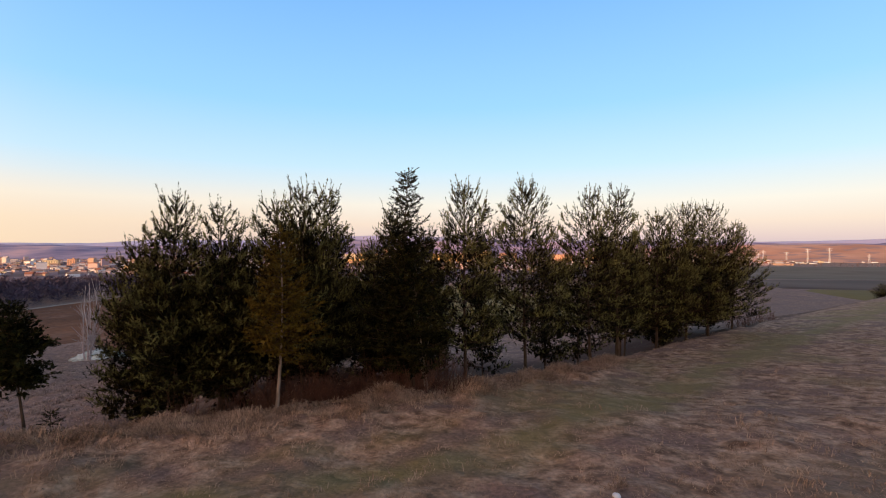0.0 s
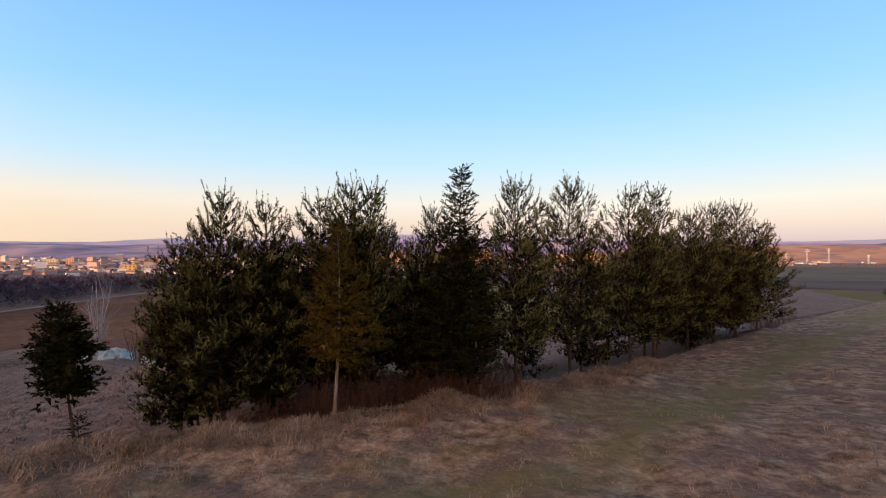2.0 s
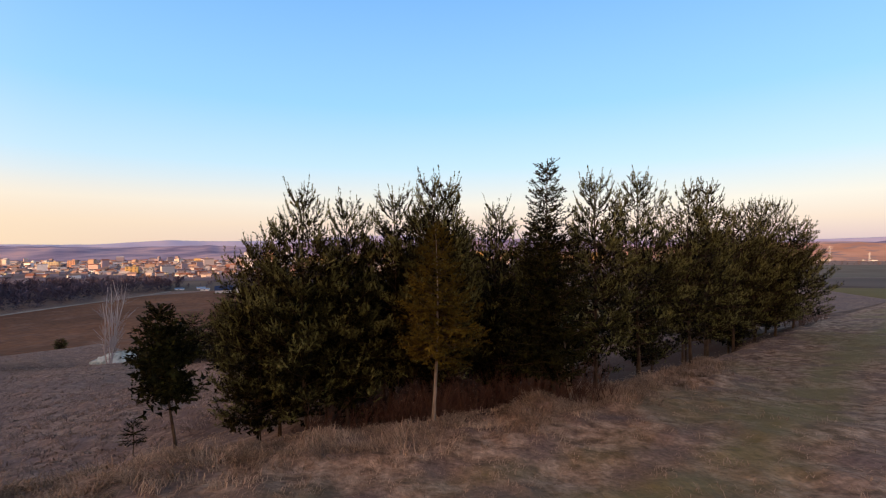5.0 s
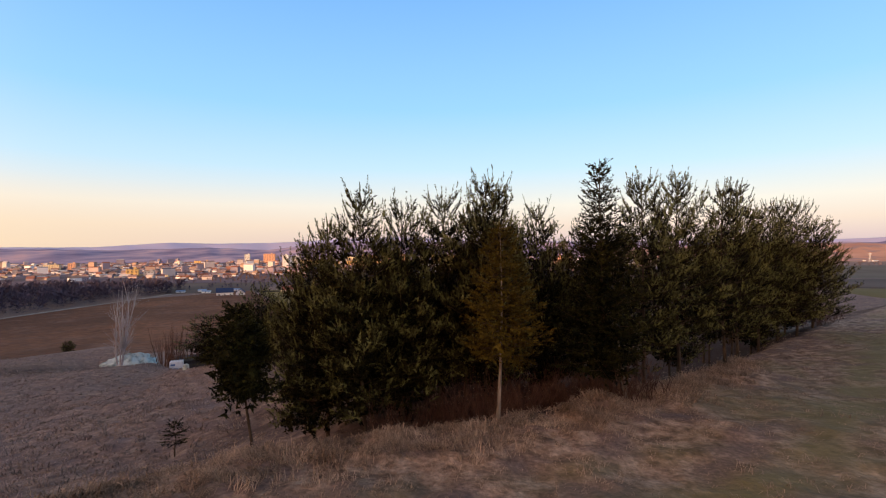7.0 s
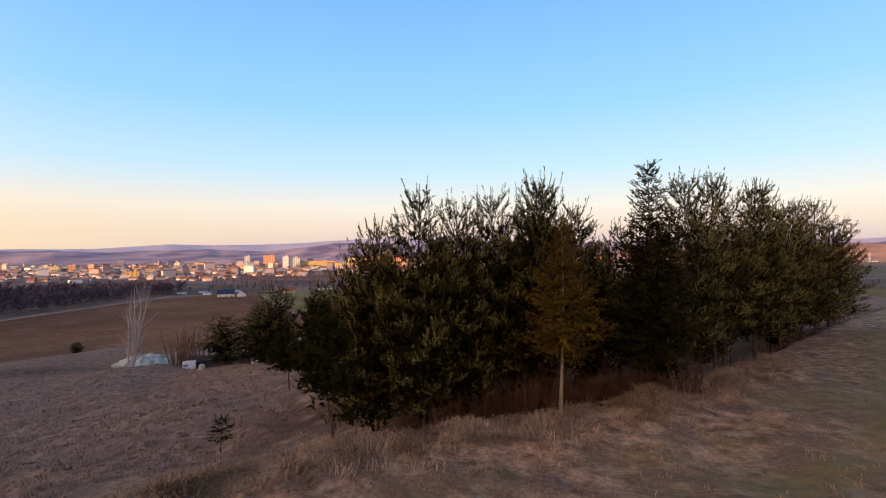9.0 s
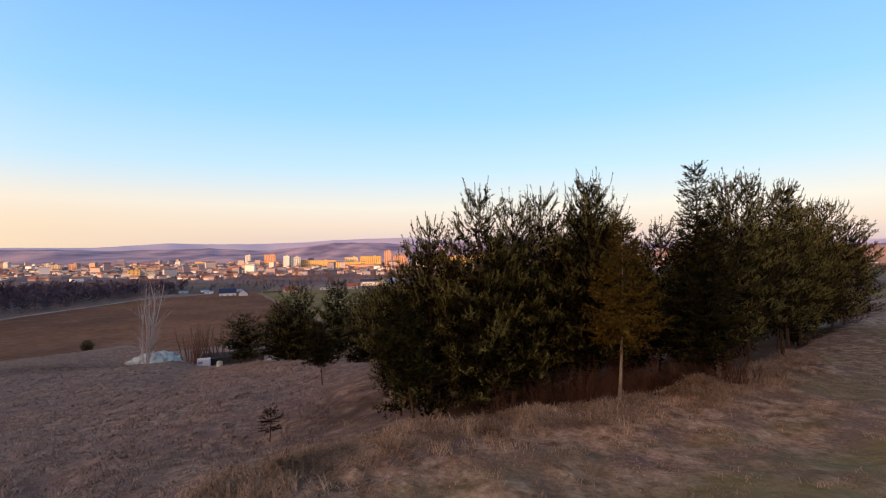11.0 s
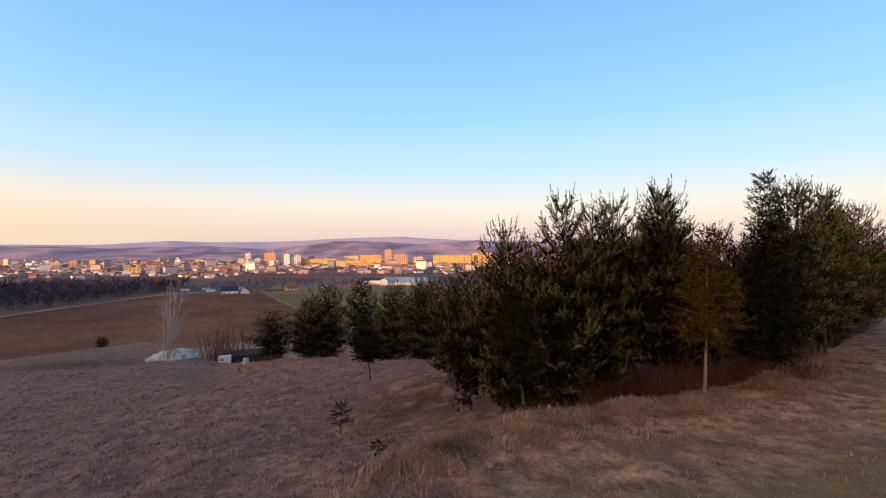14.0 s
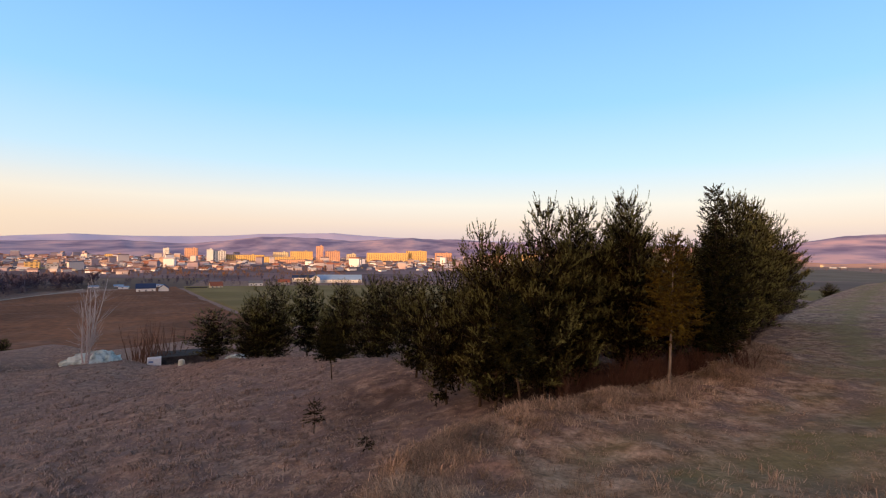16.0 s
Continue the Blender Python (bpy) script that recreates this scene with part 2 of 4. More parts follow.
def lumps(x, y, size):
    """Smooth random bumps, 0 to 1, about that many metres apart."""
    u, v = x / size + 1000, y / size + 1000
    i, k = np.floor(u).astype(int), np.floor(v).astype(int)
    a, b = u - i, v - k
    a, b = a * a * (3 - 2 * a), b * b * (3 - 2 * b)
    g = lambda p, q: LATTICE[p % 256, q % 256]
    return (g(i, k) * (1 - a) + g(i + 1, k) * a) * (1 - b) + (g(i, k + 1) * (1 - a) + g(i + 1, k + 1) * a) * b


VALLEY = -45.0


def height(x, y):
    x, y = np.asarray(x, float), np.asarray(y, float)
    upper = 0.0 - 0.08 * np.maximum(0, y - 11) + 0.016 * np.maximum(x, 0) + 0.058 * np.minimum(x, 0) * smooth(3, 9, y) + 0.5 * smooth(9.5, 2, y)
    upper = upper + np.interp(x, (0, 3.3, 7.7, 16.6, 23, 60, 90, 120, 200), (0, -0.22, -0.54, -0.43, -0.42, 0.44, 2.1, 2.4, 2.4)) * smooth(7, 15, y)
    upper = upper + np.interp(x, (-15, -12, -9.8, -7.6, -4, -1.3), (0, 0.4, 0.45, 0.36, 0.12, -0.05)) * smooth(5, 9, y)
    lower = -2.1 + 0.17 * (np.maximum(x, -35) + 10.8) + 0.08 * np.minimum(x + 35, 0) - 0.06 * (y - 13.1)
    d = edge_distance(x, y)
    lower = np.minimum(lower, upper - 0.5)
    lower = lower - 2.4 * smooth(0.3, 6.0, 0.737 * (x + 23) + 0.676 * (y - 40)) * smooth(20, 5, x)
    lower = lower + 0.12 * np.exp(-((0.737 * (x + 23) + 0.676 * (y - 40)) / 1.6) ** 2) * (0.7 + waves(x, y, 6, 9))
    z = upper + (lower - upper) * smooth(-0.2, 2.9, d)
    z = z + 0.10 * waves(x, y, 5, 1) * smooth(60, 20, np.hypot(x, y)) + 0.05 * waves(x, y, 1.6, 2) * smooth(40, 10, np.hypot(x, y))
    near = smooth(90, 45, np.hypot(x + 5, y))
    z = z + near * (0.15 * (lumps(x, y, 0.9) - 0.5) + 0.10 * (lumps(x + 31, y, 0.42) ** 2 - 0.3)) * (0.45 + 0.8 * np.exp(-((d / 2.5) ** 2)))
    z = z + 0.12 * np.exp(-((d - 0.1) / 0.7) ** 2) * (0.1 + 0.9 * waves(x, y, 2.2, 3)) * smooth(26, 16, y)
    z = z + 0.28 * (lumps(x + 7, y + 3, 2.3) - 0.5) * smooth(3, 9, d) * smooth(-8, -14, x) * smooth(95, 60, np.hypot(x + 5, y))
    z = z - 0.08 * np.exp(-((x + 8.0) ** 2 / 9.0 + (y - 10.4) ** 2 / 3.0))
    z = z + 0.4 * np.exp(-((x + 1.3) ** 2 + (y - 12.5) ** 2) / 0.18)
    z = z - 2.3 * np.exp(-(((x + 49) / 10) ** 2 + ((y - 69) / 8) ** 2)) - 0.5 * np.exp(-(((x + 14) / 4) ** 2 + ((y - 18) / 4) ** 2))
    across, along = 0.905 * (x + 10.7) + 0.426 * (y + 0.9), -0.426 * (x + 10.7) + 0.905 * (y + 0.9)
    z = z - 0.8 * np.exp(-((across - 1.0) / 3.6) ** 2) * smooth(34, 46, along) * smooth(76, 64, along)
    r = np.hypot(x + 5, y)
    w = np.degrees(np.arctan2(x + 5, y))
    left = np.interp(r, (100, 150, 200, 300, 450, 600, 900), (-19.0, -26.0, -31.0, -38.0, -42.5, -45.0, VALLEY))
    right = np.interp(r, (50, 100, 250, 600, 1400, 2200), (-3.2, -6.4, -11.5, -22.0, -34.0, VALLEY))
    far = left + (right - left) * smooth(8, 32, w) + 0.5 * waves(x, y, 260, 5)
    z = z + (far - z) * smooth(100, 160, r + 60 * smooth(-5, 30, w) * smooth(-2, 6, d) - 60 * smooth(2, -6, d) * smooth(20, 40, w)) * smooth(-8, 20, y)
    behind = smooth(-2, -70, y)
    z = np.where(y < -2, z * (1 - behind) + 0.4 * behind, z)
    return z + 26.0 * smooth(-25, -150, y + 0.25 * x)


def ground():
    na = 600
    w = np.radians(np.r_[np.linspace(-68, 68, 520, endpoint=False), np.linspace(68, 292, 80, endpoint=False)])
    r = np.concatenate([np.geomspace(p, q, n, endpoint=False) for p, q, n in ((0.02, 3, 20), (3, 45, 220), (45, 160, 70), (160, 4600, 70))])
    nr = len(r)
    x = -5 + np.outer(r, np.sin(w))
    y = 4 + np.outer(r, np.cos(w))
    v = np.stack([x, y, height(x, y)], -1).reshape(-1, 3)
    i, k = np.meshgrid(np.arange(nr - 1), np.arange(na), indexing="ij")
    k2 = (k + 1) % na
    f = np.stack([i * na + k, i * na + k2, (i + 1) * na + k2, (i + 1) * na + k], -1).reshape(-1, 4)[:, ::-1]
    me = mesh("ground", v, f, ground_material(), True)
    d = edge_distance(v[:, 0], v[:, 1])
    track = np.exp(-(((d + 4.3) / 0.8) ** 2)) * (0.9 + 0.9 * waves(v[:, 0], v[:, 1], 2.5, 12))
    track += smooth(0.45, 0.75, lumps(v[:, 0], v[:, 1], 2.6)) * smooth(0.3, -1.5, d) * 0.55
    track += 0.7 * np.exp(-(((d + 2.5) / 0.5) ** 2)) * (0.4 + waves(v[:, 0], v[:, 1], 3.0, 13))
    me.attributes.new("green", "FLOAT", "POINT").data.foreach_set("value", np.clip(track, 0, 1).astype(np.float32))
    # shade under the grove, painted together with its needle litter
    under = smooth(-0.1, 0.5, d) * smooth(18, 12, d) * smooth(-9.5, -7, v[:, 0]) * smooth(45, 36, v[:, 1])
    # the bank's foot and the hollow: their shade is painted dark too
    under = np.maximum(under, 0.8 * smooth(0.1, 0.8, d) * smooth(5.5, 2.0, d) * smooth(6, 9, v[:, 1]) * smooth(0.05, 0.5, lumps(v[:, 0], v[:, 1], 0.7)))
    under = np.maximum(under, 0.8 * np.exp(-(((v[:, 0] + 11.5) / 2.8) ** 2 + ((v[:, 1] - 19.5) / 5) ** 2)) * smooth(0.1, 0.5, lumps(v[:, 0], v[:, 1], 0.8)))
    # a darker oval on the left of the lower meadow
    dark_oval = np.exp(-(((v[:, 0] + 55) / 14) ** 2 + ((v[:, 1] - 62) / 6) ** 2))
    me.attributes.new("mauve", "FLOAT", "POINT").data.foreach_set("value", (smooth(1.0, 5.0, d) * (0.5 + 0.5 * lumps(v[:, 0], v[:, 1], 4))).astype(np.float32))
    me.attributes.new("litter_shade", "FLOAT", "POINT").data.foreach_set("value", np.clip(under + dark_oval, 0, 1).astype(np.float32))
    return me


def ground_material():
    m = material("meadow", [(0.36, (0.18, 0.105, 0.065)), (0.48, (0.37, 0.225, 0.142)), (0.64, (0.56, 0.375, 0.255))], 2.6, 12, 0.95, 1.0, 8,
                 second=(0.8, (0.25, 0.155, 0.118), 0.47, 0.62), fine=(11, 0.32))
    mix_by(m, "green", (0.25, 0.20, 0.075), 0.75)
    mix_by(m, "mauve", (0.175, 0.13, 0.13), 0.65)
    # litter brown, taken nearly black to carry the shade below the trees
    mix_by(m, "litter_shade", (0.05, 0.024, 0.015), 0.95)
    return m


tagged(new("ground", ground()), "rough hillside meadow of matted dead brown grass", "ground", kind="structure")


# ---- conifers ----
def conifer(name, seed, tall, clear, wide, mat, rise=0.9, needle=0.07, whorl=0.36, spruce=False, bark=None, density=1.0, needles=16, coarse=1.0, fill=1.0, lean=0.0, tip_gain=1.0):
    """A young conifer: trunk with limbs, and a crown of needle shoots round filler needles that darken its inside.
    Returns its root.
    """
    rng = np.random.default_rng(seed)
    root = new(name)
    bend = rng.normal(size=2) * 0.02 * tall

    def stem(h):
        u = h / tall
        return np.array([bend[0] * math.sin(u * 2.5) + lean * h, bend[1] * math.sin(u * 3.1), h])

    r0 = 0.0085 * tall + 0.008
    paths = [[(stem(h) - (0, 0, 0.15 if h == 0 else 0), r0 * (1 - 0.93 * h / tall) * (1.25 if h == 0 else 1)) for h in np.linspace(0, tall, 12)]]
    starts, ends, age, candles, core = [], [], [], [], []
    sway = rng.uniform(0, 6.28, 3)
    h = clear
    while h < tall - (0.15 if spruce else 0.25):
        u = (h - clear) / (tall - clear)
        if spruce:
            shape = (1 - u) ** 0.95 * (0.45 + 0.55 * min(1, u * 3.2 + 0.5)) + 0.05
        else:
            shape = (1 - u) ** 0.66 * (0.5 + 0.5 * min(1, u * 3.4 + 0.1)) + 0.07
        reach = wide * shape
        count = int(rng.integers(8, 11)) if spruce else (int(rng.integers(6, 9)) if u < 0.6 else int(rng.integers(5, 7)))
        turn = rng.uniform(0, 6.28)
        for k in range(count):
            az = turn + 2 * math.pi * k / count + rng.normal() * 0.25
            lobe = 1 + 0.16 * math.sin(2 * az + sway[0] + 3 * u) + 0.12 * math.sin(3 * az + sway[1] - 5 * u)
            long = min(reach * lobe * rng.uniform(0.7, 1.15), max(0.12 if spruce else 0.3, (tall - h) * (0.55 if spruce else 0.8) + (0 if spruce else 0.12)))
            up = (rise * (0.20 + 1.0 * u) if not spruce else -0.15 + 0.75 * u) + rng.normal() * 0.12
            out = np.array([math.cos(az), math.sin(az), 0])
            p0 = stem(max(0.2, h + rng.normal() * (0.05 if u > 0.25 else 0.16)))
            s = np.linspace(0, 1, 5)[:, None]
            z = up * s * long * (0.5 + 0.5 * s) + (0 if not spruce else 0.18 * long * s * s)
            limb = p0 + out * long * s * (1 - 0.12 * s * max(up, 0)) + np.array([0, 0, 1.0]) * z
            rad = 0.25 * r0 * (0.35 + 0.65 * (1 - u)) + 0.003
            paths.append([(q, rad * (1 - 0.8 * w)) for q, w in zip(limb, np.linspace(0, 1, 5))])
            step = ((0.11 if u < 0.7 else 0.16) if spruce else (0.15 if u < 0.72 else 0.24)) * coarse / density
            first = 0.12 if spruce else (0.25 if u > 0.72 else 0.36)
            w = np.arange(first, 1.0, step / max(long, 0.2))
            if len(w) == 0:
                w = np.array([0.6])
            w = np.repeat(w, 2)
            n = len(w)
            i = np.minimum((w * 4).astype(int), 3)
            ax = limb[i + 1] - limb[i]
            q = limb[i] + ax * (w * 4 - i)[:, None]
            ax = ax / np.linalg.norm(ax, axis=1, keepdims=True)
            sgn = np.tile([-1.0, 1.0], n // 2)[:, None]
            side = np.cross(ax, (0, 0, 1.0)) * sgn
            tl = (0.20 + 0.34 * (1 - w) * min(long, 1.5)) * rng.uniform(0.7, 1.25, n)
            lift = rng.uniform(-0.05, 0.6, n) if not spruce else rng.uniform(-0.35, 0.15, n)
            way = side * rng.uniform(0.6, 1.0, (n, 1)) + ax * rng.uniform(0.5, 0.9, (n, 1)) + lift[:, None] * np.array([0, 0, 1.0])
            way /= np.linalg.norm(way, axis=1, keepdims=True)
            starts.append(q + way * tl[:, None] * 0.15)
            ends.append(q + way * tl[:, None])
            age.append(w)
            if not spruce:
                if u > 0.74:                                  # upright shoots set with needles along their whole length
                    starts.append(limb[1:4])
                    ends.append(limb[2:5] + np.array([[0, 0, 0.0], [0, 0, 0.02], [0, 0, 0.08]]))
                    age.append(np.array([0.75, 0.9, 1.0]))
                else:                                         # a tuft of upright shoots at the limb's end
                    m = int((4 + 4 * long) / coarse)
                    q3 = limb[4] + (limb[2] - limb[4]) * rng.uniform(-0.05, 0.5, (m, 1)) + rng.normal(size=(m, 3)) * np.array([0.12, 0.12, 0.05])
                    w3 = rng.normal(size=(m, 3)) * 0.35 + out * 0.35 + np.array([0, 0, 0.75])
                    w3 /= np.linalg.norm(w3, axis=1, keepdims=True)
                    starts.append(q3)
                    ends.append(q3 + w3 * rng.uniform(0.18, 0.32, (m, 1)))
                    age.append(rng.uniform(0.85, 1.15, m))
                for _ in range(2 if u < 0.72 else 1):
                    m = tl > 0.24
                    w2 = way[m] + rng.normal(size=(m.sum(), 3)) * 0.4 + np.array([0, 0, 0.45])
                    w2 /= np.linalg.norm(w2, axis=1, keepdims=True) + 1e-9
                    q2 = q[m] + way[m] * (tl[m] * rng.uniform(0.45, 1.0, m.sum()))[:, None]
                    starts.append(q2)
                    ends.append(q2 + w2 * rng.uniform(0.15, 0.27, (m.sum(), 1)))
                    age.append(w[m] + 0.2)
            tipway = limb[4] - limb[3]
            tipway = tipway / np.linalg.norm(tipway) + np.array([0, 0, 0.5 if not spruce else 0.1])
            starts.append(limb[3:4])
            ends.append(limb[4:5] + tipway * 0.12)
            age.append(np.array([1.1]))
            # filler needles added inside the crown to deepen its shade
            m = int(14 * fill * long * max(0, 1 - 1.15 * u)) if wide > 0.6 else 0
            g = rng.uniform(0.05, 0.7, m)[:, None]
            core.append(p0 + (limb[4] - p0) * g + rng.normal(size=(m, 3)) * 0.09)
            if not spruce and u > 0.25:
                for _ in range(2 if u < 0.7 else 1):
                    q = limb[4] + (limb[3] - limb[4]) * rng.uniform(-0.1, 0.7) + rng.normal(size=3) * 0.03
                    candles.append((q, q + np.array([rng.normal() * 0.05 + out[0] * 0.09, rng.normal() * 0.05 + out[1] * 0.09, rng.uniform(0.22, 0.38) + 0.3 * max(0, u - 0.5)])))
        h += whorl * rng.uniform(0.8, 1.15) * (1.05 if u > 0.5 else 0.9)
    top = stem(tall)
    for k in range(0 if spruce else 6):
        az = 1.05 * k + rng.uniform(-0.3, 0.3)
        q = stem(tall - rng.choice((0.45, 0.5, 0.85)))
        candles.append((q, q + np.array([math.cos(az) * 0.2, math.sin(az) * 0.2, 0.27]) * rng.uniform(0.8, 1.25)))
    candles.append((stem(tall - (0.45 if spruce else 0.75)), top))
    starts, ends, age = np.vstack(starts), np.vstack(ends), np.concatenate(age)
    v, f = tubes(paths[:1], 9)
    trunk = mesh_part("trunk", mesh("trunk", v, f, bark or BARK, True), root)
    v, f = tubes(paths[1:], 4)
    tagged(mesh_part("branching", mesh("branching", v, f, BARK, True), trunk), kind="stuff")
    v, f = brushes(starts, ends, rng, needles, needle, (0.026 if not spruce else 0.03) * coarse, 0.95)
    q0, q1 = np.array([c[0] for c in candles]), np.array([c[1] for c in candles])
    v2, f2 = brushes(q0, q1, rng, 30, 0.052, 0.022 * coarse, 1.2)
    core = np.vstack(core)
    v3, f3 = brushes(core, core + rng.normal(size=core.shape) * 0.12, rng, 6, 0.12, 0.075, 0.3)
    me = mesh("crown", np.vstack([v, v2, v3]), np.vstack([f, f2 + len(v), f3 + len(v) + len(v2)]), mat)
    # light tips and dark inner shoots: young growth plus painted crown shading
    fresh_lit = np.clip((age - 0.5) / 0.5, 0, 1) ** 2 * (0.05 + 0.95 * rng.random(len(age)) ** 2.2)
    fresh_lit = np.clip(fresh_lit * tip_gain, 0, 1)
    fresh_lit = np.r_[np.repeat(fresh_lit, 3 * needles), np.repeat(0.35 + 0.5 * rng.random(len(q0)), 90), np.zeros(len(v3))]
    me.attributes.new("fresh_lit", "FLOAT", "POINT").data.foreach_set("value", fresh_lit.astype(np.float32))
    mesh_part("crown", me, root)
    return root


def put_on_ground(ob, x, y, turn=0.0, size=1.0, sink=0.03):
    ob.matrix_basis = pose(x, y, float(height(x, y)) - sink, 0, 0, turn) @ Matrix.Diagonal((size, size, size, 1))
    return ob


PINE_LABELS = ("young pine with a dense dark green crown, bare low trunk", "bushy dark pine with upright candle shoots at its top")


def grow(x, y, top, half, kind, seed, group, low=0.0, needles=14, coarse=1.0, fill=1.0, tip_gain=1.0):
    """One conifer of the given kind, rooted in the ground at x, y, with its tip at the height top."""
    tall = top - float(height(x, y))
    if kind == "pine":
        t = conifer("pine_tree", seed, tall, low if low else 0.10 * tall + 0.2, half, NEEDLE, needles=needles, coarse=coarse, fill=fill, tip_gain=tip_gain)
        label = PINE_LABELS[seed % 2]
    elif kind == "spruce":
        t = conifer("spruce_tree", seed, tall, 0.9, half, SPRUCE, spruce=True, whorl=0.24, needle=0.045)
        label = "tall narrow dark spruce rising above the pines"
    elif kind == "ochre":
        t = conifer("yellowing_conifer", seed, tall, 1.45, half, OCHRE, spruce=True, whorl=0.24, needle=0.05, bark=PALE_BARK, fill=0.3, density=0.85)
        label = "slim yellow-brown conifer with a pale bare trunk"
    else:
        t = conifer("small_spruce", seed, tall, 0.44 * tall, half, SPRUCE, spruce=True, whorl=0.15 if low == 0 else low, needle=0.045, density=1.3 if low == 0 else 0.5, fill=1.5 if low == 0 else 0.3, lean=-0.10 if low == 0 else 0.0)
        label = "small dark spruce on a thin bare stem"
    return tagged(put_on_ground(t, x, y, sink=0.02), label, "tree", group)


# the grove on the bank: x, y, height of the tip, half width, kind
GROVE = [
    (-7.06, 12.9, 4.95, 1.5, "pine"), (-6.2, 13.3, 4.9, 1.4, "pine"), (-8.5, 13.4, 4.0, 1.4, "pine"), (-5.3, 14.9, 5.2, 1.6, "pine"),
    (-4.05, 13.7, 5.3, 1.45, "pine"), (-3.5, 14.8, 5.35, 1.55, "pine"), (-1.8, 17.6, 5.05, 1.5, "pine"), (-0.75, 16.4, 4.4, 1.3, "pine"),
    (0.7, 14.9, 5.7, 1.45, "pine"), (3.0, 17.4, 5.95, 1.7, "pine"), (6.2, 20.2, 6.05, 1.8, "pine"), (8.3, 22.8, 6.5, 1.9, "pine"),
    (15.4, 30.4, 6.4, 2.8, "pine"), (17.2, 31.2, 6.4, 2.8, "pine"), (20.8, 34.6, 5.2, 2.9, "pine"), (12.0, 27.0, 5.6, 2.4, "pine"),
    (-0.82, 13.6, 6.0, 1.25, "spruce"), (-3.95, 11.4, 4.2, 0.95, "ochre"), (-8.75, 10.05, 2.62, 0.66, "small"),
]
for n, row in enumerate(GROVE):
    clear = 0.95 if row[0] > 14 else 1.45 if row[0] > 2 else (0.95 if row[0] < -8 else 1.2)
    grow(*row, 10 + n, "trees of the grove", clear if row[4] == "pine" else 0.0, 14 if row[1] < 18 else 11, 1.0 if row[1] < 18 else 1.35, 1.25 if row[0] < 0 else 0.2, 1.2 if row[0] < 0 else 2.0)

# trees deeper in the grove and on the lower slope repeat five patterns
PATTERN_TALL = 6.0
HALF = (1.75, 2.0, 2.25, 1.9, 2.1)
PINES = [conifer("pine_tree", 200 + n, PATTERN_TALL, 0.9 if n < 3 else 1.9, wide, NEEDLE, needles=6, coarse=1.75, fill=1.4 if n < 3 else 0.6) for n, wide in enumerate(HALF)]
planted = []


def plant(x, y, top, half, label, group):
    """A tree of one of the patterns, with its tip at the height top."""
    n = len(planted)
    k = n % 3 if x < 0.5 or x > 12.5 else 3 + n % 2                  # bare stems where the grove stands open
    base = float(height(x, y))
    up = (top - base) / PATTERN_TALL
    across = half / HALF[k]
    m = pose(x, y, base - 0.03, 0, 0, 77.0 * n) @ Matrix.Diagonal((across, across, up, 1))
    ob = copy_thing(PINES[k], m) if k in planted else PINES[k]
    ob.matrix_basis = m
    planted.append(k)
    return tagged(ob, label, "tree", group)


BEHIND = [
    (-8.6, 15.3, 4.4, 1.5), (-10.3, 21.8, 2.2, 1.9), (-9.6, 16.5, 2.9, 1.6), (-7.4, 16.2, 3.6, 1.6), (-5.8, 17.8, 3.9, 1.7), (-3.0, 19.5, 3.9, 1.7),
    (-2.2, 15.2, 3.7, 1.5), (1.6, 18.8, 3.9, 1.7), (4.6, 21.5, 3.9, 1.9), (9.6, 25.5, 4.2, 2.1), (13.5, 30.0, 4.6, 2.3),
    (-7.0, 20.5, 2.8, 1.8), (12.0, 32.5, 3.6, 2.3), (15.5, 35.5, 3.8, 2.4), (19.0, 38.5, 3.8, 2.4), (7.6, 27.0, 3.2, 2.2), (10.4, 29.0, 3.8, 2.2),
    (-6.4, 15.2, 3.8, 1.5), (-4.4, 16.6, 3.9, 1.6), (-0.9, 19.6, 3.8, 1.7), (-5.2, 21.0, 3.0, 1.9), (-2.0, 22.5, 3.2, 1.9), (-8.6, 18.5, 3.0, 1.7), (19.4, 35.4, 4.4, 2.3),
]
for x, y, top, half in BEHIND:
    plant(x, y, top, half, "dense dark green pine deep in the grove", "trees of the grove")
LOWER = [(-27.2, 46.0, -2.3, 3.0), (-24.0, 48.5, -1.2, 3.0), (-20.8, 43.0, 0.5, 2.8), (-19.3, 51.0, 0.5, 3.2), (-16.0, 53.0, -0.2, 3.2), (-12.5, 38.0, 1.2, 2.8), (-15.0, 41.0, 0.0, 2.8), (-22.5, 42.6, -1.0, 2.4), (-11.5, 29.0, 1.6, 2.2), (-9.5, 45.0, 1.0, 3.0)]
for x, y, top, half in LOWER:
    plant(x, y, top, half, "bushy olive-green pine on the slope below the bank", "pines on the lower slope")
tagged(grow(-14.6, 25.6, -0.3, 1.15, "small", 80, "saplings"), "slender young conifer alone on the lower meadow")
tagged(grow(-14.60, 17.82, -2.18, 0.42, "small", 81, "saplings", 0.28), "sparse knee-high conifer sapling in dead grass")
tagged(grow(-12.50, 13.30, -1.98, 0.26, "small", 83, "saplings", 0.28), "tiny conifer seedling in dead grass")
for n, (x, y, tall) in enumerate([(65.5, 71.5, 2.4), (69.0, 75.0, 2.0), (72.5, 77.0, 1.8)]):
    tagged(grow(x, y, float(height(x, y)) + tall, 1.6, "pine", 90 + n, "small pines on the ridge", 0.2, 8), "low dark bushy pine on the ridge of the meadow")
tagged(grow(-77.0, 93.0, -13.4, 1.6, "pine", 82, "saplings"), "low bushy green conifer at the meadow's far edge")


